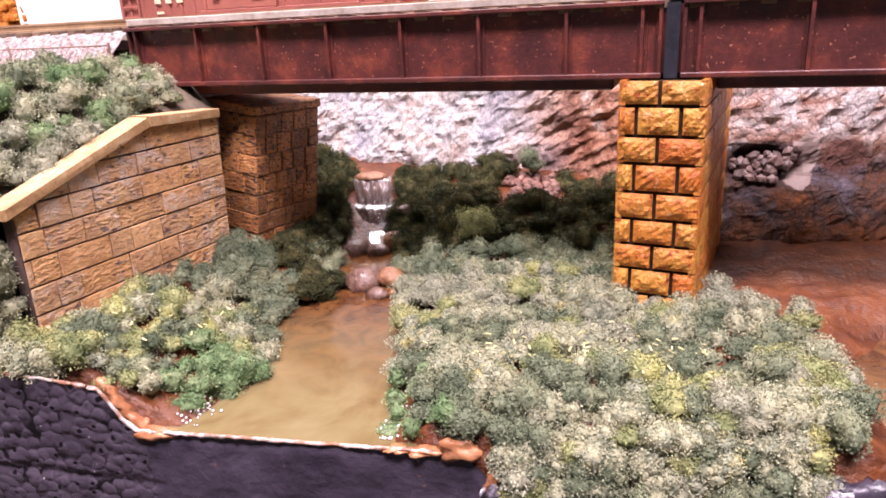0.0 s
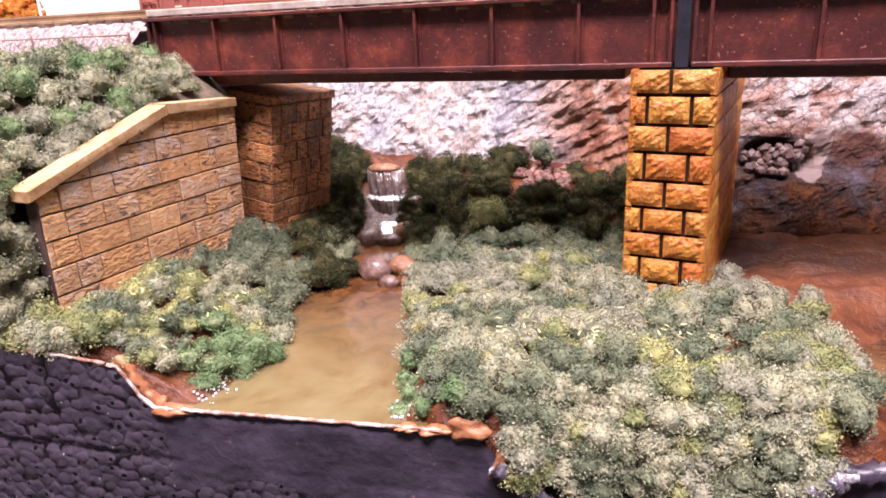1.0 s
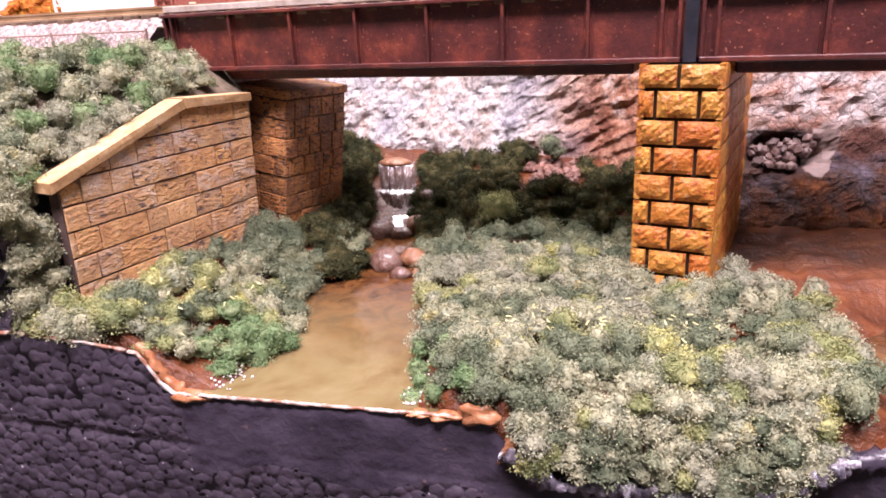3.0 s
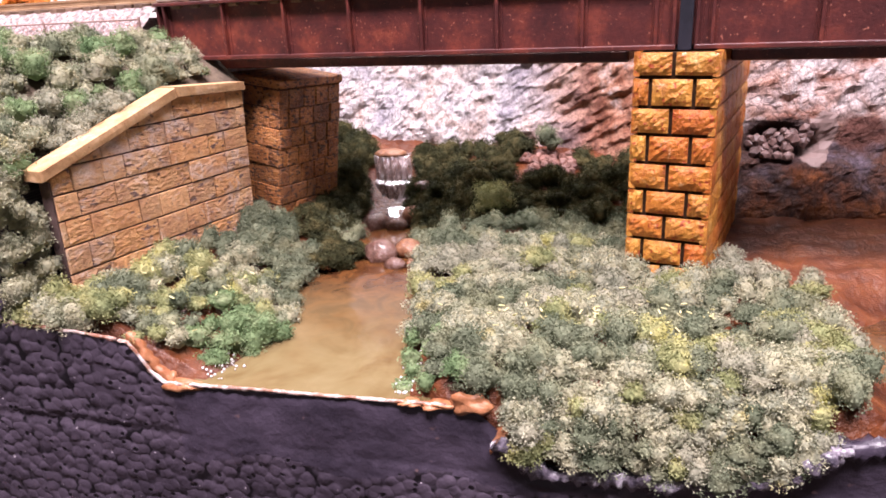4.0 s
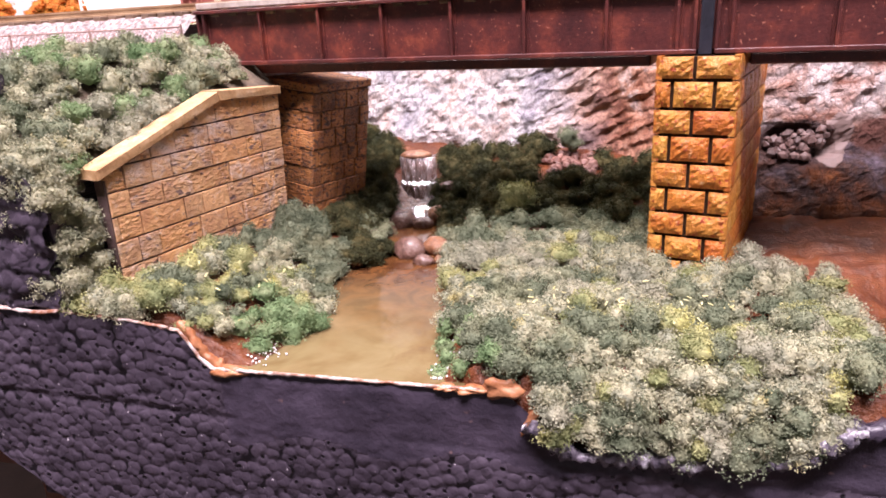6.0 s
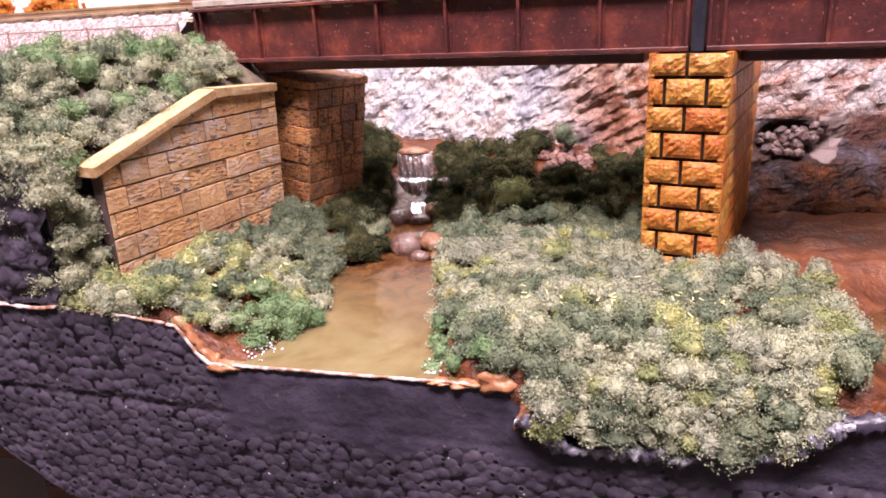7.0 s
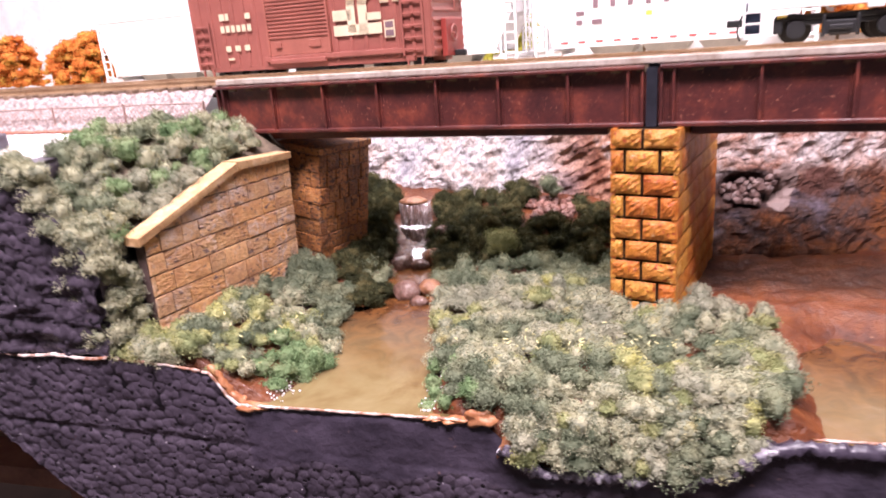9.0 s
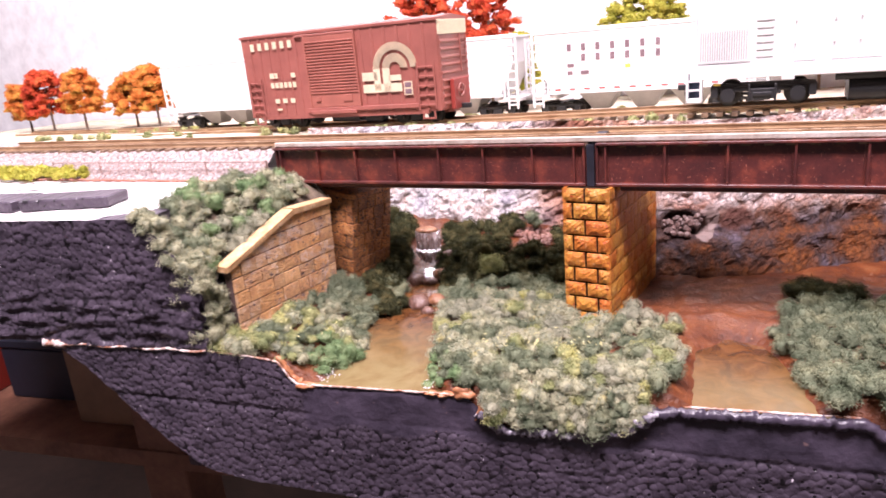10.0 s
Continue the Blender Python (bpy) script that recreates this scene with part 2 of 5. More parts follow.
def floor_pts(X, Y):
    rough = 0.5 + 0.5 * smoothstep(28, 44, X) * smoothstep(126, 142, Y)
    Z = land(X, Y) + rough * fbm(np.stack([X, Y * 1.6, 0 * X], -1), 8, 4)
    return X, np.maximum(Y, 93.0), np.where(Y < 92, -22, Z)


valley = sheet("ground", np.arange(-112, 262, 1.6), np.concatenate([[91.0], np.arange(92.4, 240, 1.6)]), floor_pts, MUD)
tagged(valley, "wet orange-brown mud floor of the ravine", "ground", kind="structure")


def wing_xy(S, O):
    """Plan place of a point S along the wing wall and O behind its face."""
    a = radians(WING_TURN)
    return WING0[0] + S * math.cos(a) - O * math.sin(a), WING0[1] + S * math.sin(a) + O * math.cos(a)


def hill_pts(S, O):
    X, Y = wing_xy(S, O)
    Y = np.maximum(Y, 91.5)
    return X, Y, bank(X, Y) + 0.5 * fbm(np.stack([X, Y, 0 * X], -1), 8, 3)


hill = sheet("ground", np.arange(-52, 66, 2.0), np.concatenate([np.arange(4.5, 60, 2.0), np.arange(60, 320, 12.0)]), hill_pts, PLASTER)
SOIL = mottled("brown_soil", [(0.3, (0.07, 0.05, 0.035)), (0.7, (0.20, 0.15, 0.10))], 6, 0.9, 1.0, 0.4)
hill.data.materials.append(SOIL)
centre = np.array([f.center[:] for f in hill.data.polygons]) / MM
hill.data.polygons.foreach_set("material_index", (centre[:, 0] > -127 - 0.1 * (centre[:, 1] - 91)).astype(np.int32))
tagged(hill, "white plaster hillside behind the wing wall", "ground", kind="structure")


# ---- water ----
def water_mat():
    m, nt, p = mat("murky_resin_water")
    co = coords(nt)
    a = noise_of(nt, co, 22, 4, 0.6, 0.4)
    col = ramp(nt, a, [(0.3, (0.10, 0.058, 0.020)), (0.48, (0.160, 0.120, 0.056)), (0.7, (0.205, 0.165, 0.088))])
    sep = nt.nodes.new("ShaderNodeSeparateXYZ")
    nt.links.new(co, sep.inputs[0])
    # Brown share grows with y, and with x towards the east pond.
    rearward = nt.nodes.new("ShaderNodeMapRange")
    rearward.inputs["From Min"].default_value, rearward.inputs["From Max"].default_value = 104 * MM, 148 * MM
    nt.links.new(sep.outputs["Y"], rearward.inputs["Value"])
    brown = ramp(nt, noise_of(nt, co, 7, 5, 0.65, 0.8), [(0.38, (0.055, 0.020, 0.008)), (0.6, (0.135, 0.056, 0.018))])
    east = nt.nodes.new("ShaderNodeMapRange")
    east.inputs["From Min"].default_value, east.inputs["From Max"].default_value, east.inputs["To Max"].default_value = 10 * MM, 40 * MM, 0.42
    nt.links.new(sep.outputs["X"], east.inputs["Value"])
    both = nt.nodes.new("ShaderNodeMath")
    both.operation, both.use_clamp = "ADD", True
    nt.links.new(rearward.outputs["Result"], both.inputs[0])
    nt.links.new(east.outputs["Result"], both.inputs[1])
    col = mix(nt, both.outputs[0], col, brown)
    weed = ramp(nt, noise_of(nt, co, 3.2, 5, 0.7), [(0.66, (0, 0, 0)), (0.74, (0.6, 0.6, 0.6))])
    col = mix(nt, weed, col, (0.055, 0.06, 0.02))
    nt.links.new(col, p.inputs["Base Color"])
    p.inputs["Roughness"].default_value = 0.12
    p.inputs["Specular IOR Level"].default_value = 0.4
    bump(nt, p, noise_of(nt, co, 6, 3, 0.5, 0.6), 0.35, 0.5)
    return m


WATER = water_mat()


def pool(poly, label):
    """Level water over a pond and a little under its banks."""
    xs, ys = np.arange(-80, 100, 1.5), np.arange(91.5, 194, 1.5)
    X, Y = np.meshgrid(xs, ys, indexing="ij")
    keep = outside(poly, X, Y) < 3.0
    Z = 0.12 * fbm(np.stack([X, Y, 0 * X], -1), 9, 2)
    i = np.arange(X.size).reshape(X.shape)
    F = np.stack([i[:-1, :-1], i[1:, :-1], i[1:, 1:], i[:-1, 1:]], -1)[keep[:-1, :-1]].reshape(-1, 4)
    used = np.unique(F)
    where = np.full(X.size, -1)
    where[used] = np.arange(len(used))
    P = np.stack([X, Y, Z], -1).reshape(-1, 3)[used] * MM
    ob = mesh_ob("water", P.tolist(), where[F].tolist(), WATER, smooth=True)
    return tagged(ob, label, "water", kind="structure")


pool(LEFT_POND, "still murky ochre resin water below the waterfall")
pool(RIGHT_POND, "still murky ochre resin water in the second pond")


# ---- rock wall at the back of the ravine ----
def rock_mat():
    m, nt, p = mat("painted_plaster_rock")
    co = coords(nt)
    sep = nt.nodes.new("ShaderNodeSeparateXYZ")
    nt.links.new(co, sep.inputs[0])

    def span(out, a, b):
        r = nt.nodes.new("ShaderNodeMapRange")
        r.interpolation_type = "SMOOTHSTEP"
        r.inputs["From Min"].default_value, r.inputs["From Max"].default_value = a * MM, b * MM
        nt.links.new(out, r.inputs["Value"])
        return r.outputs["Result"]

    big = noise_of(nt, co, 16, 5, 0.65, 0.5)
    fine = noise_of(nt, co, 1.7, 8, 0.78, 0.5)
    white = ramp(nt, big, [(0.3, (0.42, 0.40, 0.46)), (0.45, (0.85, 0.82, 0.82)), (0.56, (0.84, 0.72, 0.66)), (0.68, (0.50, 0.28, 0.20))])
    red = ramp(nt, big, [(0.3, (0.09, 0.030, 0.020)), (0.46, (0.30, 0.11, 0.060)), (0.56, (0.54, 0.29, 0.19)), (0.66, (0.78, 0.66, 0.60))])
    low = ramp(nt, big, [(0.36, (0.24, 0.075, 0.015)), (0.46, (0.15, 0.052, 0.022)), (0.54, (0.10, 0.055, 0.045)), (0.62, (0.13, 0.10, 0.12)), (0.74, (0.24, 0.19, 0.25))])
    col = mix(nt, span(sep.outputs["X"], -32, 5), white, red)
    lowish = nt.nodes.new("ShaderNodeMath")
    lowish.operation = "MULTIPLY"
    nt.links.new(span(sep.outputs["X"], 12, 40), lowish.inputs[0])
    nt.links.new(span(sep.outputs["Z"], 36, 22), lowish.inputs[1])
    col = mix(nt, lowish.outputs[0], col, low)
    # Crevices of the fine relief: their shade is put into the colour.
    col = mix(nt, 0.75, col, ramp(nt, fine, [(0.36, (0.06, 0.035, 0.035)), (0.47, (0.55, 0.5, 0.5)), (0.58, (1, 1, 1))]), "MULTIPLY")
    high = nt.nodes.new("ShaderNodeMath")
    high.operation = "MULTIPLY"
    nt.links.new(span(sep.outputs["X"], 28, 55), high.inputs[0])
    nt.links.new(span(sep.outputs["Z"], 28, 36), high.inputs[1])
    pale = ramp(nt, noise_of(nt, co, 9, 5, 0.65, 0.5), [(0.36, (0.30, 0.13, 0.09)), (0.46, (0.62, 0.44, 0.38)), (0.58, (0.82, 0.74, 0.72))])
    col = mix(nt, high.outputs[0], col, mix(nt, 0.6, pale, ramp(nt, fine, [(0.36, (0.1, 0.06, 0.06)), (0.47, (0.6, 0.55, 0.55)), (0.58, (1, 1, 1))]), "MULTIPLY"))
    cobble = nt.nodes.new("ShaderNodeTexVoronoi")
    cobble.feature = "DISTANCE_TO_EDGE"
    cobble.inputs["Scale"].default_value = 1 / (2.8 * MM)
    bent = nt.nodes.new("ShaderNodeTexNoise")
    bent.inputs["Scale"].default_value, bent.inputs["Detail"].default_value = 1 / (3.0 * MM), 3
    nt.links.new(co, bent.inputs["Vector"])
    shove = nt.nodes.new("ShaderNodeVectorMath")
    shove.operation = "MULTIPLY_ADD"
    shove.inputs[1].default_value = (0.003, 0.003, 0.003)
    nt.links.new(bent.outputs["Color"], shove.inputs[0])
    nt.links.new(co, shove.inputs[2])
    nt.links.new(shove.outputs[0], cobble.inputs["Vector"])
    # Gaps between cobbles: darkened in the colour, then sunk in the relief.
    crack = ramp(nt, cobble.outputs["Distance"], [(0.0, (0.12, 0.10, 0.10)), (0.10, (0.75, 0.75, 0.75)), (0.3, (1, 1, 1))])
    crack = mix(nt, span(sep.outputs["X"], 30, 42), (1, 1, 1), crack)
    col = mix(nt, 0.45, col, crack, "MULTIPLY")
    fine = mix(nt, 0.5, fine, crack, "MULTIPLY")
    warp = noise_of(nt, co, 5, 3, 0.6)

    def oval(x, z, w, h, tilt):
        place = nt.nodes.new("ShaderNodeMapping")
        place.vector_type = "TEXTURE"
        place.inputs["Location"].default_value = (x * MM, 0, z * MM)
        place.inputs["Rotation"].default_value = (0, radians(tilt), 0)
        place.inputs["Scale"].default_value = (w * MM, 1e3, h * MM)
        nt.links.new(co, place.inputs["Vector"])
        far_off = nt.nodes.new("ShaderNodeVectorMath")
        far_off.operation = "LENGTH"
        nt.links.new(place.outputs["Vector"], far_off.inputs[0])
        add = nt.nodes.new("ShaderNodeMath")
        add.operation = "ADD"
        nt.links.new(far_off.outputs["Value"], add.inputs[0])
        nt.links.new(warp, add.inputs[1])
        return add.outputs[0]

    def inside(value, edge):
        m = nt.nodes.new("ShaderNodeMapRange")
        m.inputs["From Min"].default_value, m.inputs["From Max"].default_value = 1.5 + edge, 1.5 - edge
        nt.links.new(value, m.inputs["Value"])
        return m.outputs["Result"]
    # Shade in the rubble hollow, put into the colour as a dark oval.
    col = mix(nt, inside(oval(49.5, 24.5, 10, 6, -12), 0.15), col, (0.045, 0.024, 0.022))
    # Smaller dark red-brown oval further right.
    col = mix(nt, inside(oval(69, 27, 6, 5, 0), 0.2), col, (0.09, 0.035, 0.025))
    filler = inside(oval(58.6, 26, 3.8, 8.0, 14), 0.04)
    col = mix(nt, filler, col, (0.19, 0.135, 0.12))
    fine = mix(nt, filler, fine, (0.5, 0.5, 0.5))
    nt.links.new(col, p.inputs["Base Color"])
    p.inputs["Roughness"].default_value = 0.6
    p.inputs["Specular IOR Level"].default_value = 0.3
    bump(nt, p, fine, 1.0, 1.3)
    return m


ROCK = rock_mat()


def rock_pts(X, Z):
    Y = back_y(X) + 0.22 * np.maximum(Z, 0) - 2 * smoothstep(16, 0, Z)
    P = np.stack([X, Y, Z], -1)
    streak = smoothstep(-34, -22, X) * smoothstep(48, 30, X)
    tilt = np.stack([X * 0.8 + Z * 0.6, Y, (Z - X * 0.5) * 2.2], -1)
    return X, Y - 3.0 * np.abs(fbm(P, 19, 3)) - 1.7 * streak * fbm(tilt, 6.5, 4) - (1 - streak) * 2.2 * (0.5 - np.abs(fbm(P, 6.0, 3))) - 2.6 * smoothstep(22, 19, Z) * smoothstep(20, 35, X) + 4.5 * np.exp(-(((X - 49.5) / 8) ** 2 + ((Z - 25) / 4.5) ** 2) ** 2), Z


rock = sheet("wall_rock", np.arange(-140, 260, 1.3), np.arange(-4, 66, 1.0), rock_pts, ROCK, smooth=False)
tagged(rock, "crumpled plaster rock face painted white, red-brown and violet", "rock wall", kind="structure")

# ---- foam boards ----
def beads(X, Z, size=2.4):
    """Relief of bead foam, in millimetres."""
    out = np.empty(X.shape)
    for i in np.ndindex(X.shape):
        d, _ = noise.voronoi(Vector((X[i] / size, Z[i] / size, 3.0)))
        out[i] = d[1] - d[0]
    return np.clip(out, 0, 0.5) * 2


LIP = ([-400, -106, -92, -80, -76.5, -74, -60, -40, -22, -17.5, -13.5, -10, -4, 8, 20, 29, 34, 38, 46, 60, 80, 91, 95, 110, 400],
       [10, 10, 9, 7.6, 2, -0.2, -0.1, -0.1, -0.1, 0.0, -3.6, -7, -10.2, -9.4, -8.6, -7.8, -3.6, -0.8, -0.1, -0.1, -0.1, -0.1, -3, -4, -4])
ARCH = ([-400, -172, -160, -146, -130, -116, -98, -75, -52, -20, 400], [10, 10, 2, -12, -27, -37, -40, -41, -42.5, -44, -46])


def low_face(U, W):
    X = U
    top, bottom = np.interp(X, *LIP), np.interp(X, *ARCH)
    Z = bottom + (top - bottom) * W
    plain = smoothstep(-79, -66, X) * smoothstep(-17, -10, Z)
    groove = np.exp(-((Z + 13 + 0.03 * X) / 0.8) ** 2)
    Y = 91 - 0.4 * beads(X, Z) * (1 - plain) + 0.6 * groove * (1 - plain) + 0.8 * plain * fbm(np.stack([X, X * 0, Z], -1), 16, 3)
    Y = Y + 0.4 * plain * smoothstep(-3, 0, Z - top) ** 2
    return X, Y, Z


lower = sheet("foam_board", np.concatenate([np.arange(-171, 104, 0.75), np.arange(104, 300, 4)]), np.linspace(0, 1, 64), low_face, FOAM)
lower.data.materials.append(SMOOTH)
centre = np.array([f.center[:] for f in lower.data.polygons]) / MM
lower.data.polygons.foreach_set("material_index", ((centre[:, 0] > -73) & (centre[:, 2] > -15 + 1.5 * np.sin(centre[:, 0] * 0.2))).astype(np.int32))
tagged(lower, "black-painted bead foam board cut in an arch", "foam board", kind="structure")


def side_right(Z):
    return np.interp(Z, [10, 33, 45, 57], [-105, -105, -113, -124]) + 1.2 * np.sin(Z * 0.9)


def up_face(U, W):
    Z = 10.6 + 46 * W
    r = side_right(Z)
    X = -300 + (r + 300) * U
    tear = smoothstep(34, 22, Z)
    Y = 91 - 0.4 * beads(X, Z, 2.6) + (0.4 + 1.0 * tear) * fbm(np.stack([X * 0.6, 0 * X, Z * 2], -1), 6, 4)
    return X, Y, Z


upper = sheet("foam_board", 1 - np.linspace(1, 0, 190) ** 1.3, np.linspace(0, 1, 60), up_face, FOAM)
tagged(upper, "black-painted bead foam board, the upper layer", "foam board", kind="structure")
back = boxes((-300, -106, 93, 160, 10.6, 30), (-300, -124, 93, 150, 30, 55.5), (-128, 300, 96, 240, -40, -5), (-150, -112, 95, 150, -8, 10), (-300, -172, 95, 150, 10.2, 12))
part("foam_core", back, FOAM, upper)


# ---- pieces of masonry ----
def clip(poly, a, b):
    """The part of a convex polygon on the left of a -> b."""
    out = []
    for p, q in zip(poly, poly[1:] + poly[:1]):
        sp = (b[0] - a[0]) * (p[1] - a[1]) - (b[1] - a[1]) * (p[0] - a[0])
        sq = (b[0] - a[0]) * (q[1] - a[1]) - (b[1] - a[1]) * (q[0] - a[0])
        if sp >= 0:
            out.append(p)
        if (sp >= 0) != (sq >= 0):
            t = sp / (sp - sq)
            out.append((p[0] + t * (q[0] - p[0]), p[1] + t * (q[1] - p[1])))
    return out


def slab(bm, poly, y0, y1, inset):
    """A block whose outline poly (x, z) stands at y0 in front and y1 behind, with the front edge broken by inset."""
    cx, cz = sum(p[0] for p in poly) / len(poly), sum(p[1] for p in poly) / len(poly)

    def ring(y, k):
        out = []
        for x, z in poly:
            d = math.hypot(x - cx, z - cz) or 1
            out.append(bm.verts.new(V(x - (x - cx) / d * k * 1.4, y, z - (z - cz) / d * k * 1.4)))
        return out
    r1, r2, r3 = ring(y1, 0), ring(y0 + inset, 0), ring(y0, inset)
    n = len(poly)
    for a, b in ((r1, r2), (r2, r3)):
        for i in range(n):
            bm.faces.new((a[i], a[(i + 1) % n], b[(i + 1) % n], b[i]))
    mid = bm.verts.new(V(cx, y0 - 0.1, cz))
    for i in range(n):
        bm.faces.new((r3[i], r3[(i + 1) % n], mid))
    return bm


def rough_block(w, h, d, seed, relief=1.0):
    """A rock-faced block, w by h, its face towards -y and d deep, centred on its face."""
    bm = bmesh.new()
    n, k = 8, 6
    g = []
    for i in range(n + 1):
        row = []
        for j in range(k + 1):
            x, z = (i / n - 0.5) * w, (j / k - 0.5) * h
            edge = min(i, n - i, j, k - j)
            y = relief * (0.35 if edge == 0 else (-0.06 if edge == 1 else -0.26))
            y += relief * (0.42 * noise.noise(Vector((x * 1.2 + seed * 7.1, z * 1.2, seed))) + 0.2 * noise.noise(Vector((x * 3.1, z * 3.1 + seed * 3.3, seed)))) if edge else 0.12 * noise.noise(Vector((x * 2 + seed, z * 2, seed)))
            row.append(bm.verts.new(V(x, y, z)))
        g.append(row)
    for i in range(n):
        for j in range(k):
            bm.faces.new((g[i][j], g[i + 1][j], g[i + 1][j + 1], g[i][j + 1]))
    rim = [g[i][0] for i in range(n)] + [g[n][j] for j in range(k)] + [g[i][k] for i in range(n, 0, -1)] + [g[0][j] for j in range(k, 0, -1)]
    behind = [bm.verts.new(v.co + V(0, d, 0)) for v in rim]
    for i in range(len(rim)):
        q = (i + 1) % len(rim)
        bm.faces.new((rim[i], rim[q], behind[q], behind[i]))
    return bm


# ---- pier ----
PIER = Matrix.Translation(V(16.2, 139.2, 0)) @ Matrix.Rotation(radians(-16), 4, "Z")
pier = empty("pier", PIER)
tagged(pier, "square pier of ochre-orange rock-faced stone blocks under the bridge", "bridge pier")
PIER_W, PIER_D = 16.6, 55.0
COURSES = [-1.5, 2.5, 8.1, 13.7, 19.1, 24.5, 30.2, 36.05, 41.6, 47.5, 52.6]
part("core", boxes((-PIER_W / 2 + 0.9, PIER_W / 2 - 0.9, 0.9, PIER_D - 0.9, -3, 52.2)), MORTAR, pier, "dark mortar core")


def course_run(length, odd):
    cuts = [0, 0.47, 1] if not odd else [0, 0.21, 0.72, 1]
    return [c * length for c in cuts]


seed = 1
for k, (z0, z1) in enumerate(zip(COURSES, COURSES[1:])):
    for a, b in zip(course_run(PIER_W, k % 2 == 0), course_run(PIER_W, k % 2 == 0)[1:]):
        seed += 1
        st = part("stone", rough_block(b - a - 0.4 * (2 - (a == 0) - (b == PIER_W)), z1 - z0 - 0.75, 1.2, seed), STONE, pier)
        st.location = V((a + b) / 2 - PIER_W / 2 + 0.2 * ((a != 0) - (b != PIER_W)), 0, (z0 + z1) / 2)
    for side in (1, -1):
        edges = [0, 7, 15, 23, 31, 39, 47, PIER_D] if k % 2 else [0, 3.5, 11, 19, 27, 35, 43, 51, PIER_D]
        for a, b in zip(edges, edges[1:]):
            seed += 1
            st = part("stone", rough_block(b - a - 0.3, z1 - z0 - 0.35, 1.2, seed, 0.5), STONE, pier)
            st.matrix_local = Matrix.Translation(V(side * PIER_W / 2, (a + b) / 2, (z0 + z1) / 2)) @ Matrix.Rotation(radians(90 * side), 4, "Z")

# ---- wing wall ----
WING = wing_frame()
wing = empty("wing_wall", WING)
tagged(wing, "sloping ashlar wing wall of ochre stone beside the abutment", "wing wall")
OUT = [(2.4, 6), (55.6, 5), (57.4, 45.2), (36.2, 46.0), (2.8, 34.6)]
bm = bmesh.new()
slab(bm, [(2.9, 5), (55.4, 5), (57.2, 44.8), (36.2, 45.6), (3.3, 34.3)], 0.5, 3.2, 0.1)
part("core", bm, JOINT, wing)
r = random.Random(4)
zs = [5, 10.2, 15.0, 20.6, 26.0, 31.2, 36.3, 41.2, 46.5]
for k, (z0, z1) in enumerate(zip(zs, zs[1:])):
    s = -r.uniform(0, 5)
    while s < 59:
        w = r.choice((5.5, 7.0, 8.5, 10.0, 12.0))
        poly = [(s + 0.11, z0 + 0.2), (s + w - 0.11, z0 + 0.2), (s + w - 0.11, z1 - 0.2), (s + 0.11, z1 - 0.2)]
        for a, b in zip(OUT, OUT[1:] + OUT[:1]):
            poly = clip(poly, a, b) if len(poly) > 2 else []
        if len(poly) > 2 and max(p[0] for p in poly) - min(p[0] for p in poly) > 0.8:
            part("stone", slab(bmesh.new(), poly, r.uniform(-0.2, 0.1), 3, 0.12), r.choice((ASHLAR, ASHROUGH)), wing)
        s += w
for pts in ([(0.5, 34.5), (36.0, 46.2), (35.6, 48.2), (0.5, 36.6)], [(36.1, 46.1), (57.8, 45.3), (57.8, 47.3), (35.8, 48.4)]):
    part("coping", slab(bmesh.new(), pts, -1.1, 4.6, 0.3), COPING, wing, "smooth tan coping stone")
part("footing", slab(bmesh.new(), [(1.8, 4), (54.5, 4), (54.5, 9.3), (1.8, 12.6)], -0.9, 3, 0.2), COPING, wing, "orange footing course")
part("wall_end", boxes((2.3, 3.2, 0.3, 3.2, 4, 34)), JOINT, wing)

# ---- abutment ----
ABUT = pose(-0.0856, 0.1648, 0, -1.5, 7.2, -19)     # the casting leans a little
abut = empty("abutment", ABUT)
tagged(abut, "brown ashlar bridge abutment with a flat capstone", "bridge abutment")
part("core", boxes((-13.5, -0.5, 0.3, 25, -3, 44.6)), JOINT, abut)
for face in ("front", "side"):
    length = 13.5 if face == "front" else 24.8
    zs = [-2, 2.2, 7.6, 12.8, 18, 23.4, 28.6, 34, 39.2, 44.4]
    for k, (z0, z1) in enumerate(zip(zs, zs[1:])):
        s = -r.uniform(0, 4)
        while s < length:
            w = r.uniform(3.6, 7.5) if face == "side" else r.uniform(6, 12)
            a, b = max(s, 0), min(s + w, length)
            if b - a > 1.2:
                poly = [(a + 0.09, z0 + 0.11), (b - 0.09, z0 + 0.11), (b - 0.09, z1 - 0.11), (a + 0.09, z1 - 0.11)]
                st = part("stone", slab(bmesh.new(), poly, r.uniform(-0.3, 0.15), 1.5, 0.2), BROWNSTONE, abut)
                if face == "front":
                    st.matrix_local = Matrix.Translation(V(-13.5, 0, 0))
                else:
                    st.matrix_local = Matrix.Rotation(radians(90), 4, "Z")
            s += w
part("capstone", boxes((-18, 0.5, -0.6, 25.4, 44.7, 47.0), bevel=0.3), BROWNSTONE, abut, "flat tan capstone")

# ---- girder bridge ----
GIRD = Matrix.Translation(V(17, 142.5, 0)) @ Matrix.Rotation(radians(-9.3), 4, "Z")
Z0, Z1 = 52.5, 67.0


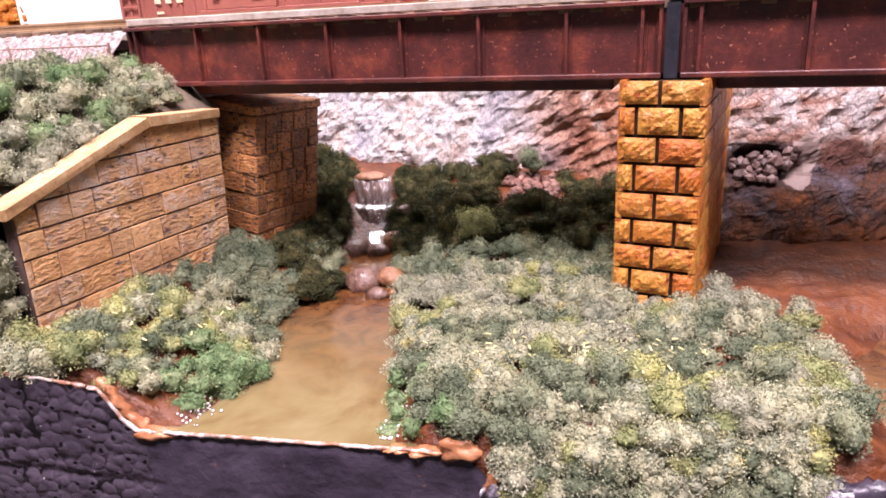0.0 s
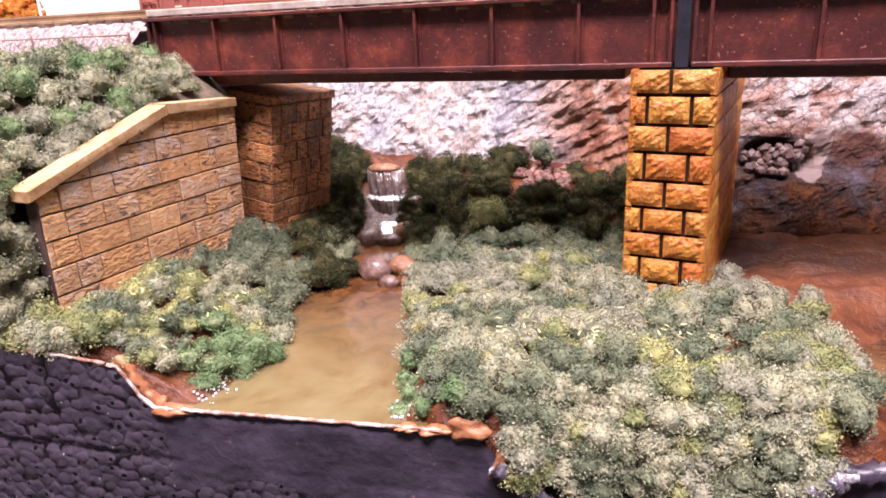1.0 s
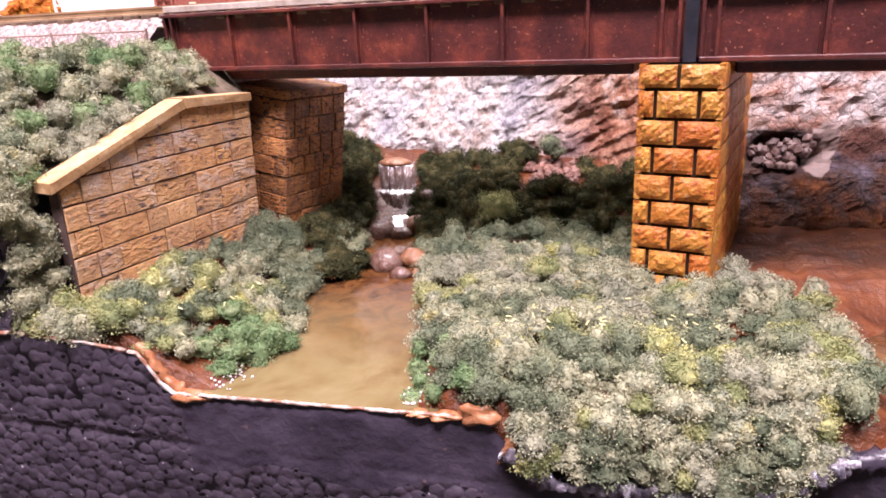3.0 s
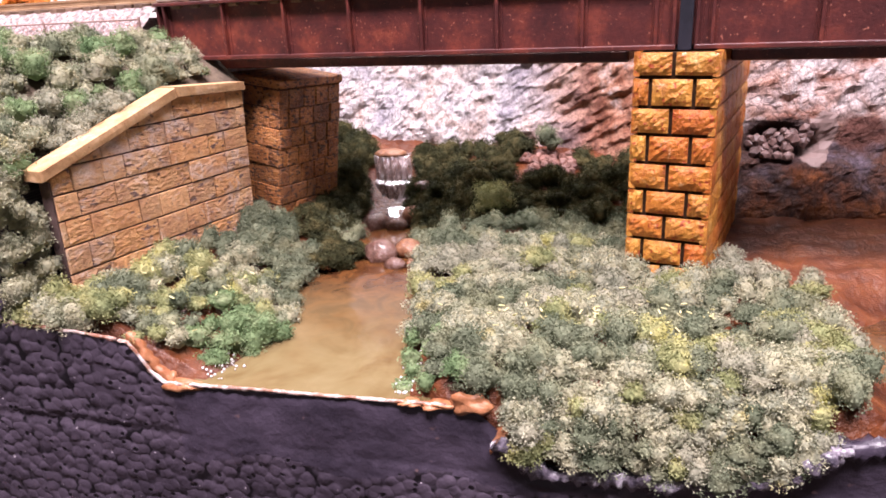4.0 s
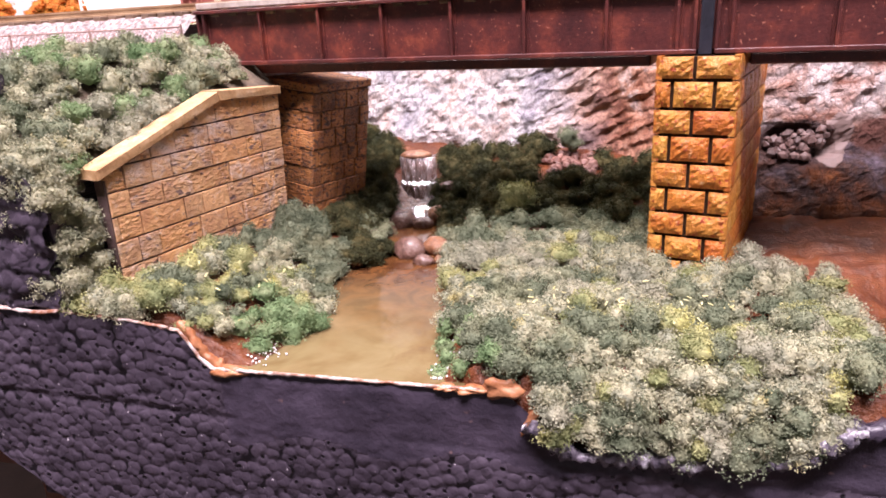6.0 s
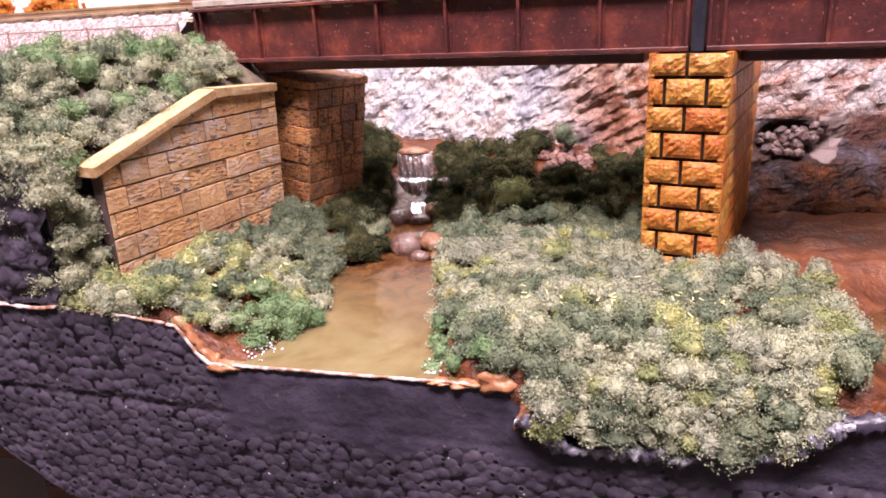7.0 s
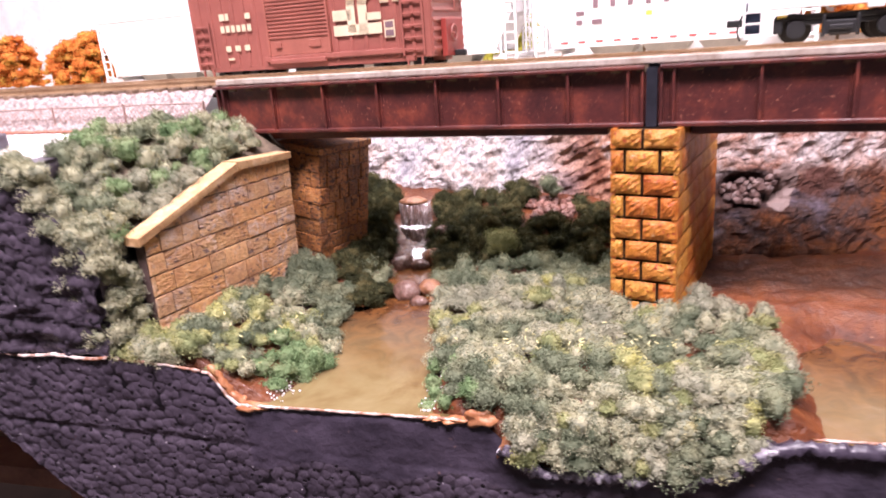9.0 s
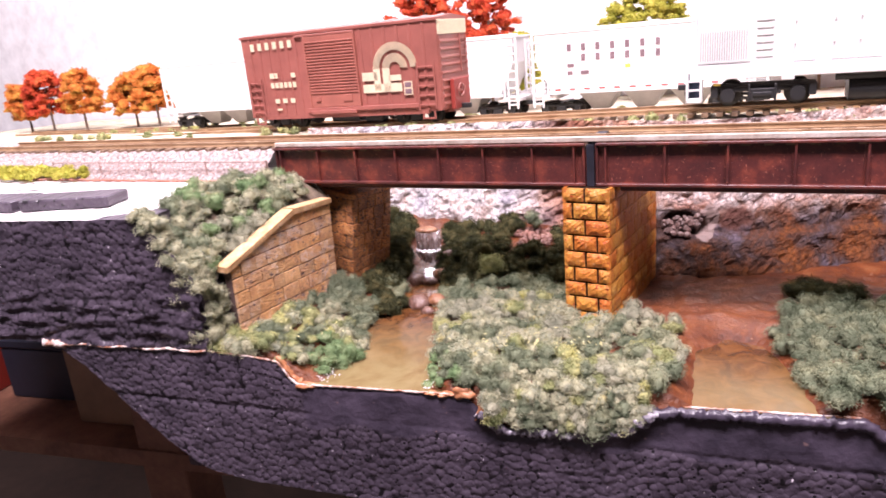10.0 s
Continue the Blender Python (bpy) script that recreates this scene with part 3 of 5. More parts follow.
def span(name, s0, s1, posts, label):
    e = empty(name, GIRD)
    tagged(e, label, "girder bridge", group="spans of the bridge")
    for y, face in ((0, 1), (22, -1)):
        web = part("web", boxes((s0, s1, y + 1.9, y + 2.5, Z0 + 0.6, Z1 - 0.6)), GIRDER, e)
        part("bottom_flange", boxes((s0, s1, y - 0.1, y + 4.4, Z0, Z0 + 1.0), bevel=0.15), GIRDER, e)
        part("top_flange", boxes((s0, s1, y - 0.1, y + 4.4, Z1 - 0.9, Z1), bevel=0.15), GIRDER, e)
        for p in posts:
            st = part("stiffener", boxes((p - 0.35, p + 0.35, y + 0.3, y + 1.95, Z0 + 0.9, Z1 - 0.8), (p - 1.0, p + 1.0, y + 1.6, y + 1.95, Z0 + 0.9, Z1 - 0.8), bevel=0.08), GIRDER, e)
            if face == 1:
                bm = bmesh.new()
                for j in range(8):
                    for q in (-0.7, 0.7):
                        bmesh.ops.create_icosphere(bm, subdivisions=1, radius=0.09 * MM, matrix=Matrix.Translation(V(p + q, y + 1.55, Z0 + 2.2 + j * 1.45)))
                part("rivet", bm, GIRDER, st)
    a, b = (s0 + 3, s1 - 9.5) if s0 < 0 else (s0 + 7, s1)
    part("floor_plate", boxes((a, b, 5, 23, Z0 - 2.6, Z0 - 0.2), bevel=0.3), GIRDER, e, "dark lower lateral plate")
    for p in posts[::2]:
        part("cross_frame", boxes((p - 0.4, p + 0.4, 2.4, 22, Z0 + 1.2, Z0 + 2.4), (p - 0.4, p + 0.4, 2.4, 22, Z1 - 2.4, Z1 - 1.2)), GIRDER, e)
    return e


span("girder_span", -131.3, -0.9, [-130.6, -128.6, -110.1, -92.0, -74.0, -55.7, -37.9, -19.5, -4.8, -1.4], "rusty oxide-red plate girder span with riveted stiffeners on the abutment")
span("girder_span", 2.6, 190, [3.0, 5.8, 24.6, 43.2, 61.7, 80.1, 98.5, 117, 135, 153, 171, 189], "rusty oxide-red plate girder span with riveted stiffeners on the pier")
gap = part("joint_plate", boxes((-0.9, 2.6, 2.6, 23, Z0, Z1 + 1.0), (-0.4, 2.1, 0.2, 2.6, Z0, Z1 - 0.5), m=GIRD), GAP)
tagged(gap, "blue-black filler block between the two spans", "bridge joint")


# ---- plan of the tracks: s along the bridge, p away from the girder's face ----
def sp(s, p, z):
    a = radians(-9.3)
    return 17 + s * math.cos(a) - p * math.sin(a), 142.5 + s * math.sin(a) + p * math.cos(a), z


FAR_P = [-20, 24, 60, 104, 128, 200, 226, 330, 470, 900]
FAR_Z = [64.0, 64.0, 62.0, 59.6, 59.0, 50.2, 49.6, 38.0, 34, 34]
SCRUB = mottled("dusty_scrub_ground", [(0.3, (0.33, 0.26, 0.17)), (0.5, (0.52, 0.46, 0.36)), (0.7, (0.60, 0.58, 0.42))], 16, 0.9, 1.4, 0.8, 0.9, speck=((0.36, 0.20, 0.12), 0.62))


def far_pts(S, Pp):
    X, Y, _ = sp(S, Pp, 0)
    z = np.interp(Pp, FAR_P, FAR_Z)
    return X, Y, z + 0.6 * fbm(np.stack([X, Y, 0 * X], -1), 9, 3)


far = sheet("ground", np.arange(-900, 700, 9.0), np.concatenate([np.arange(80, 240, 4.0), np.arange(240, 500, 12.0)]), far_pts, SCRUB)
tagged(far, "dusty tan layout top under the rear tracks", "ground", kind="structure")
near = sheet("ground", np.concatenate([np.arange(-900, -140, 8.0), np.arange(-140, -128, 4.0)]), np.arange(26.5, 83, 3.0),
             lambda S, Pp: (*sp(S, Pp, 0)[:2], np.interp(Pp, FAR_P, FAR_Z) + 0.8 * fbm(np.stack([S, Pp, 0 * S], -1), 7, 3)), BALLAST)
tagged(near, "pale ballast between the tracks", "ground", kind="structure")


def bank_pts(S, Q):
    Pp = np.interp(Q, [0, 1, 1.6], [-13, 1.0, 27])
    Z = np.interp(Q, [0, 0.12, 1, 1.6], [53.5, 56, 66.3, 66.0])
    X, Y, _ = sp(S, Pp, 0)
    n = fbm(np.stack([S, Pp * 1.3, Z], -1), 1.6, 2)
    return X, Y, Z + 0.55 * n


emb = sheet("embankment", np.arange(-420, -130.5, 0.9), np.linspace(0, 1.6, 34), bank_pts, BALLAST, smooth=False)
tagged(emb, "pale pinkish ballast embankment leading to the bridge", "embankment", kind="structure")

BRICKRED = mottled("brick_red_edge", [(0.3, (0.24, 0.08, 0.05)), (0.7, (0.42, 0.2, 0.14))], 3, 0.8)
bm = bmesh.new()
for i in range(60):
    s = -132 - i * 2.6
    x, y, _ = sp(s, -13.5 + rng.normal(0, 0.4), 0)
    bmesh.ops.create_icosphere(bm, subdivisions=1, radius=0.9 * MM, matrix=Matrix.Translation(V(x, y, 56.0)) @ Matrix.Diagonal((2.2, 1, 0.8, 1)))
tagged(part("stone_edging", bm, BRICKRED), "row of small brick-red stones along the embankment foot", "edging", kind="stuff")

# ---- tracks ----
TIE = mottled("weathered_tie", [(0.3, (0.12, 0.075, 0.05)), (0.7, (0.28, 0.19, 0.13))], 5, 0.8, 0.5, 0.1, shift=True)
RAIL = mottled("tan_rusty_rail", [(0.3, (0.26, 0.14, 0.07)), (0.7, (0.50, 0.34, 0.20))], 12, 0.45, 0.6, 0.03, metal=0.25)
PALETIMBER = mottled("pale_dusty_timber", [(0.3, (0.36, 0.28, 0.22)), (0.7, (0.66, 0.58, 0.52))], 6, 0.7, 0.8, 0.1)
tie_mesh = None


def track(s0, s1, p, zrail, label, step=6.2):
    """A track whose railhead lies at zrail(s)."""
    global tie_mesh
    e = empty("railway_track")
    tagged(e, label, "railway track", group="tracks")
    for q in (-8.25, 8.25):
        bm = bmesh.new()
        prev = None
        for s in np.linspace(s0, s1, 12):
            ring = []
            for dq, dz in ((-0.9, -2.1), (0.9, -2.1), (0.9, -1.7), (0.25, -1.5), (0.25, -0.7), (0.45, -0.5), (0.45, 0), (-0.45, 0), (-0.45, -0.5), (-0.25, -0.7), (-0.25, -1.5), (-0.9, -1.7)):
                ring.append(bm.verts.new(V(*sp(s, p + q + dq, zrail(s) + dz))))
            if prev:
                for i in range(12):
                    bm.faces.new((prev[i], prev[(i + 1) % 12], ring[(i + 1) % 12], ring[i]))
            prev = ring
        part("rail", bm, RAIL, e, "tan weathered rail")
    s = s0
    while s < s1:
        if tie_mesh is None:
            t = part("tie", boxes((-1.4, 1.4, -12, 12, -2, 0), bevel=0.2), TIE, e)
            tie_mesh = t.data
        else:
            t = new("tie", tie_mesh)
            t.parent = e
        t.matrix_world = Matrix.Translation(V(*sp(s, p, zrail(s) - 2.05))) @ Matrix.Rotation(radians(-9.3 + rng.normal(0, 0.8)), 4, "Z")
        s += step
    return e


bridge_track = track(-330, 185, 13.2, lambda s: 69.4, "tan-railed track on wooden ties across the girder bridge")
track(-420, 260, 117, lambda s: 61.6 + (s + 214) * 0.0125, "second track with rusty rails behind the bridge")
track(-620, 300, 212, lambda s: 52.0, "rear track with rusty rails near the backdrop")

for q in (-11.2, 11.2):
    part("guard_timber", boxes((-131, 185, 13.2 + q - 1.0, 13.2 + q + 1.0, Z1 + 0.4, Z1 + 2.0), m=GIRD, bevel=0.15), PALETIMBER, bridge_track, "pale guard timber")

# ---- clump foliage ----
def leaf_mat(name, stops, size_mm=9):
    m, nt, p = mat(name)
    co = coords(nt)
    a = noise_of(nt, co, size_mm, 3, 0.6)
    col = ramp(nt, a, stops)
    geo = nt.nodes.new("ShaderNodeNewGeometry")
    tint = ramp(nt, geo.outputs["Random Per Island"], [(0.0, (0.90, 0.91, 0.89)), (0.5, (0.98, 0.98, 0.98)), (1.0, (1.03, 1.03, 1.02))])
    col = mix(nt, 1.0, col, tint, "MULTIPLY")
    nt.links.new(col, p.inputs["Base Color"])
    p.inputs["Roughness"].default_value = 0.85
    p.inputs["Specular IOR Level"].default_value = 0.2
    glow = nt.nodes.new("ShaderNodeBsdfTranslucent")
    nt.links.new(col, glow.inputs["Color"])
    both = nt.nodes.new("ShaderNodeMixShader")
    both.inputs[0].default_value = 0.15
    nt.links.new(p.outputs[0], both.inputs[1])
    nt.links.new(glow.outputs[0], both.inputs[2])
    nt.links.new(both.outputs[0], nt.nodes["Material Output"].inputs["Surface"])
    return m


ico_bm = bmesh.new()
bmesh.ops.create_icosphere(ico_bm, subdivisions=2, radius=1.0)
ICO_V = np.array([v.co[:] for v in ico_bm.verts])
ICO_F = np.array([[v.index for v in f.verts] for f in ico_bm.faces])
ico_bm.free()
GRAIN_V = np.array([(1.0, 0.0, 0.0), (-0.5, 0.87, 0.0), (-0.5, -0.87, 0.0)])     # a torn flake of foam


def turns(n):
    q = rng.normal(size=(n, 4))
    q /= np.linalg.norm(q, axis=1)[:, None]
    w, x, y, z = q.T
    return np.stack([np.stack([1 - 2 * (y * y + z * z), 2 * (x * y - w * z), 2 * (x * z + w * y)], -1),
                     np.stack([2 * (x * y + w * z), 1 - 2 * (x * x + z * z), 2 * (y * z - w * x)], -1),
                     np.stack([2 * (x * z - w * y), 2 * (y * z + w * x), 1 - 2 * (x * x + y * y)], -1)], 1)


def clumps(name, spots, material, grain=0.2, dense=1.0, flat=0.85, parent=None):
    """Ground foam in clumps: lumpy cores covered in loose grains. spots: rows of x, y, z, radius in millimetres."""
    vs, fs, base = [], [], 0
    for x, y, z, r in spots:
        ph = rng.uniform(0, 6.28, 6)
        lump = lambda d: 1 + 0.20 * np.sin(3.1 * d[:, 0] + ph[0]) + 0.16 * np.sin(4.3 * d[:, 1] + ph[1]) + 0.14 * np.sin(5.0 * d[:, 2] + ph[2]) + 0.08 * np.sin(9 * d[:, 0] + 7 * d[:, 1] + ph[3])
        c = np.array([x, y, z])
        core = ICO_V * (r * 0.8 * lump(ICO_V))[:, None] * (1, 1, flat) + c
        vs.append(core)
        fs.append(ICO_F + base)
        base += len(core)
        n = int(dense * 5.0 * (r / grain) ** 2)
        d = rng.normal(size=(n, 3))
        d /= np.linalg.norm(d, axis=1)[:, None]
        d[:, 2] = np.where(d[:, 2] < -0.5, -d[:, 2], d[:, 2])
        p = d * (r * lump(d) * (0.80 + 0.42 * rng.beta(1.6, 2.2, n)))[:, None] * (1, 1, flat) + c
        g = np.einsum("nij,kj->nki", turns(n), GRAIN_V) * (grain * rng.uniform(0.6, 1.45, n))[:, None, None] + p[:, None, :]
        vs.append(g.reshape(-1, 3))
        fs.append(base + np.arange(3 * n).reshape(n, 3))
        base += 3 * n
    V_, F_ = np.concatenate(vs) * MM, np.concatenate(fs)
    me = bpy.data.meshes.new(name)
    me.vertices.add(len(V_))
    me.vertices.foreach_set("co", V_.ravel())
    me.loops.add(F_.size)
    me.loops.foreach_set("vertex_index", F_.ravel().astype(np.int32))
    me.polygons.add(len(F_))
    me.polygons.foreach_set("loop_start", np.arange(0, F_.size, 3, dtype=np.int32))
    me.update(calc_edges=True)
    me.materials.append(material)
    ob = new(name, me)
    ob.parent = parent
    return ob


def scatter(poly, gap, ground, r0, r1, sink=0.35, avoid=None):
    """Clump places over a polygon of the plan, gap apart."""
    xs, ys = [p[0] for p in poly], [p[1] for p in poly]
    got = []
    for _ in range(9000):
        x, y = rng.uniform(min(xs), max(xs)), rng.uniform(min(ys), max(ys))
        if outside(poly, np.array(x), np.array(y)) > 0 or (avoid and avoid(x, y)):
            continue
        if all((x - a) ** 2 + (y - b) ** 2 > gap * gap for a, b in got):
            got.append((x, y))
    out = []
    for x, y in got:
        r = rng.uniform(r0, r1)
        out.append((x, y, float(ground(x, y)) + r * (1 - sink) * 0.8 + rng.normal(0, 1.15), r))
    return out


def in_pier(x, y, grow=1.5):
    p = PIER.inverted() @ V(x, y, 0) / MM
    return abs(p.x) < PIER_W / 2 + grow and -grow < p.y < PIER_D + grow


SAGE = leaf_mat("sage_green_foam", [(0.28, (0.162, 0.178, 0.112)), (0.40, (0.291, 0.301, 0.200)), (0.50, (0.432, 0.413, 0.275)), (0.60, (0.281, 0.296, 0.215)), (0.72, (0.486, 0.428, 0.204))], 7)
GREEN = leaf_mat("fresh_green_foam", [(0.3, (0.112, 0.180, 0.080)), (0.5, (0.194, 0.270, 0.130)), (0.7, (0.306, 0.340, 0.190))], 6)
OLIVE = leaf_mat("olive_foam", [(0.3, (0.148, 0.173, 0.078)), (0.45, (0.264, 0.281, 0.127)), (0.58, (0.380, 0.372, 0.175)), (0.7, (0.476, 0.449, 0.156))], 6)
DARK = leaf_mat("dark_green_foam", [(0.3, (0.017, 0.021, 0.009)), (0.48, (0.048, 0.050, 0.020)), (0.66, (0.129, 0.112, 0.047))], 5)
MIDG = leaf_mat("mid_green_foam", [(0.3, (0.091, 0.112, 0.068)), (0.5, (0.176, 0.199, 0.127)), (0.7, (0.299, 0.301, 0.184))], 8)

PALE = leaf_mat("pale_grey_foam", [(0.3, (0.233, 0.243, 0.175)), (0.5, (0.329, 0.326, 0.236)), (0.7, (0.408, 0.385, 0.272))], 6)

ISLAND = [(-27, 94), (-31, 108), (-34.5, 124), (-39.5, 142), (-43, 158), (-10, 162), (8, 160), (26, 150), (38, 146), (45, 138), (47, 122), (45, 104), (40, 93), (30, 90), (-6, 90), (-13, 92)]
green_edge = [(x, y, z, r * 0.9) for x, y, z, r in scatter([(-29.5, 93), (-33.5, 116), (-29, 117), (-23, 104), (-19, 93), (-22, 92.5)], 3.3, land, 1.6, 2.8)]
spots = [c for c in scatter(ISLAND, 3.3, land, 1.6, 3.7, sink=0.05, avoid=in_pier) if not (c[0] < -25.5 and c[1] < 108)]
for z, y in ((-6.6, 90.6), (-4.4, 90.8), (-2.2, 91.6), (0.0, 93.0), (2.0, 95.0), (3.4, 97.5)):
    spots += [(x + rng.normal(0, 0.8), y + rng.normal(0, 0.6), z + rng.normal(0, 0.6) + (1.2 if x > 28 else 0), rng.uniform(1.6, 3.1)) for x in np.arange(-9 - 0.3 * (z + 6.6), 36 + 0.3 * (z + 6.6), 2.9)]
spots += [(x + rng.normal(0, 0.8), rng.uniform(93, 99.5), 1.6 + rng.normal(0, 0.6), rng.uniform(1.7, 2.7)) for x in np.arange(-22, -10, 0.9)]


def kinds(spots, size, rows):
    """Plants each patch of clumps in one of the greens, by a slow noise over the plan."""
    sets = [[] for _ in rows]
    for c in spots:
        v = noise.noise(Vector((c[0] / size, c[1] / size, c[2] / size))) + rng.normal(0, 0.16)
        sets[next(k for k, row in enumerate(rows) if v < row[0])].append(c)
    for row, chosen in zip(rows, sets):
        if chosen:
            tagged(clumps("bushes", chosen, row[1]), row[2], "bushes", kind="stuff")


kinds(spots, 9, [(-0.22, MIDG, "grey-green clump-foam bushes on the island by the pier"), (0.18, SAGE, "pale sage clump-foam bushes on the island by the pier"),
                 (0.34, OLIVE, "yellow-olive clump-foam bushes on the island by the pier"), (9, PALE, "greyish pale clump-foam bushes on the island by the pier")])
tagged(clumps("bushes", green_edge, GREEN), "fresh green clump-foam bushes along the pond edge", "bushes", kind="stuff")

LEFT = [(-103, 92.5), (-80, 92.5), (-72, 95), (-64.5, 101), (-60.5, 110), (-62.5, 122), (-68, 134), (-69, 147), (-84, 152), (-90, 130), (-94, 112), (-98, 100)]
left = scatter(LEFT, 2.8, land, 1.5, 3.4)
kinds([c for c in left if c[1] < 134 and not (c[0] > -73 and c[1] < 112)], 9, [(-0.2, MIDG, "grey-green clump-foam bushes below the wing wall"), (0.12, OLIVE, "olive and yellow-green clump-foam bushes below the wing wall"), (9, SAGE, "pale sage clump-foam bushes below the wing wall")])
tagged(clumps("bushes", [c for c in left if c[0] > -73 and c[1] < 112], GREEN), "bright green clump-foam bushes at the waterside", "bushes", kind="stuff")
tagged(clumps("bushes", [c for c in left if c[1] >= 134] + scatter([(-74, 146), (-66, 156), (-63, 168), (-70, 186), (-74, 160)], 4.5, land, 2.2, 3.2), MIDG), "mid-green clump-foam bushes at the abutment's foot", "bushes", kind="stuff")
trail = [(x + rng.normal(0, 1), rng.uniform(92, 97), 9.8 + rng.random() * 2.4, rng.uniform(1.6, 2.9)) for x in np.arange(-110, -84, 1.1)]
tagged(clumps("bushes", trail, SAGE), "pale grey-green clump-foam bushes along the foam's edge", "bushes", kind="stuff")
foot = [(x, y, float(land(x, y)) + rng.uniform(0.5, 2.5), rng.uniform(1.8, 3.4)) for x, y in zip(rng.uniform(-91, -76, 60), rng.uniform(147, 161, 60))]
tagged(clumps("bushes", foot, MIDG), "dull green clump-foam bushes before the abutment", "bushes", kind="stuff")
foot = [(x, y, float(land(x, y)) + rng.uniform(0.4, 3.0), rng.uniform(1.8, 3.2)) for x, y in zip(rng.uniform(-79, -69, 45), rng.uniform(160, 192, 45))]
tagged(clumps("bushes", foot, DARK), "dark green clump-foam bushes along the abutment's side", "bushes", kind="stuff")
cleft = [(rng.uniform(-79.5, -72.5), rng.uniform(192, 203), z, rng.uniform(1.9, 3.6)) for z in np.arange(0.5, 17, 0.4)]
cleft += [(rng.normal(-64.9, 3.0), rng.normal(153.7, 4.0), rng.uniform(1.0, 4.0), rng.uniform(1.6, 3.0)) for _ in range(22)]
cleft += [(x, y, float(land(x, y)) + rng.uniform(0.5, 2.5), rng.uniform(2.0, 3.6)) for x, y in list(zip(rng.uniform(-57, -44, 50), rng.uniform(192, 219, 50))) + list(zip(rng.uniform(-84, -73.5, 30), rng.uniform(203, 219, 30)))]
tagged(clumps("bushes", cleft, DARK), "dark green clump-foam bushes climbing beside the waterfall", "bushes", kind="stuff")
trail = [(rng.uniform(-113, -102.5) - 0.12 * z, rng.uniform(92.5, 103), 12 + z, rng.uniform(1.6, 3.2)) for z in np.arange(0, 30, 0.3)]
tagged(clumps("bushes", trail, SAGE), "grey-green clump-foam bushes trailing down the foam edge", "bushes", kind="stuff")

edge = [(np.interp(z, [33, 57], [-107, -124]) + rng.normal(0, 1.2), rng.uniform(91.5, 97), z + rng.normal(0, 0.8), rng.uniform(1.8, 3.2)) for z in np.arange(32, 57.5, 0.45)]
tagged(clumps("bushes", edge, SAGE), "grey-green clump-foam bushes spilling over the foam's upper edge", "bushes", kind="stuff")
hill_poly = [wing_xy(-8, 7), wing_xy(12, 7), wing_xy(40, 7.5), wing_xy(56, 8), wing_xy(54, 20), wing_xy(40, 30), wing_xy(18, 34), wing_xy(-4, 26), wing_xy(-10, 14)]
kinds(scatter(hill_poly, 2.8, bank, 1.6, 3.9), 11, [(-0.15, MIDG, "grey-green clump-foam bushes on the hillside above the wing wall"), (0.12, SAGE, "pale sage clump-foam bushes on the hillside above the wing wall"),
                                               (0.28, GREEN, "fresh green clump-foam bushes on the hillside above the wing wall"), (9, PALE, "greyish pale clump-foam bushes on the hillside above the wing wall")])

DARKS = [(-48, 172), (-49, 190), (-53, 218), (-30, 218), (-6, 210), (10, 200), (16, 186), (8, 162), (-20, 160), (-42, 162)]
dark = [c for c in scatter(DARKS, 3.5, land, 1.7, 4.6) if not (-21 < c[0] < -5 and c[1] > 196)]
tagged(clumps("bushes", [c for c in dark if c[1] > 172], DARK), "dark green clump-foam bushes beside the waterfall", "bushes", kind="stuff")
tagged(clumps("bushes", [c for c in dark if c[1] <= 172], MIDG), "grey-green clump-foam bushes on the slope behind the pier", "bushes", kind="stuff")
tagged(clumps("bushes", scatter([(-84, 192), (-70, 190), (-73, 205), (-77, 222), (-90, 224)], 4.0, land, 2.6, 4.2), DARK), "dark green clump-foam bushes between abutment and waterfall", "bushes", kind="stuff")
tagged(clumps("bush", [(-26.6, 174.5, 13.2, 4.6), (-24.2, 175, 12.2, 3.8), (-28.5, 175.5, 11, 3.6)], OLIVE), "round olive-yellow clump-foam bush on the dark slope", "bush")
tagged(clumps("bush", [(-14, 208, 24, 3.4), (-12, 208.5, 22, 3.0)], MIDG), "small grey-green bush on the rock ledge", "bush")
RIGHT = [(82, 92), (80, 108), (78, 122), (76, 136), (80, 148), (90, 158), (130, 158), (150, 92)]
rs = scatter(RIGHT, 3.6, land, 1.7, 4.0)
tagged(clumps("bushes", rs, MIDG), "grey-green clump-foam bushes on the bank by the second pond", "bushes", kind="stuff")
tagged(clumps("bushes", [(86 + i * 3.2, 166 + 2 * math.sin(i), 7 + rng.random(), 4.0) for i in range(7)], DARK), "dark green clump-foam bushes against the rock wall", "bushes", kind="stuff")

YELLOW = mottled("yellow_flakes", [(0.3, (0.50, 0.45, 0.16)), (0.7, (0.68, 0.64, 0.36))], 3, 0.7)
bm = bmesh.new()
for i in range(80):
    x, y = rng.normal(12, 9) - (20 if i % 3 == 0 else 0), rng.normal(112, 5)
    if i % 4 == 0:
        x, y = rng.normal(-79, 6), rng.normal(112, 7)
    z = float(land(x, y)) + (5.6 if i % 4 else 5.0) + rng.normal(0, 0.5)
    box(bm, -0.55, 0.55, -0.14, 0.14, -0.08, 0.08, m=Matrix.Translation(V(x, y, z)) @ Euler(rng.uniform(-1, 1, 3) * (0.7, 0.7, 3.1)).to_matrix().to_4x4())
tagged(part("leaf_flakes", bm, YELLOW), "scattered yellow paper leaf flakes on the bushes", "leaf flakes", kind="stuff")


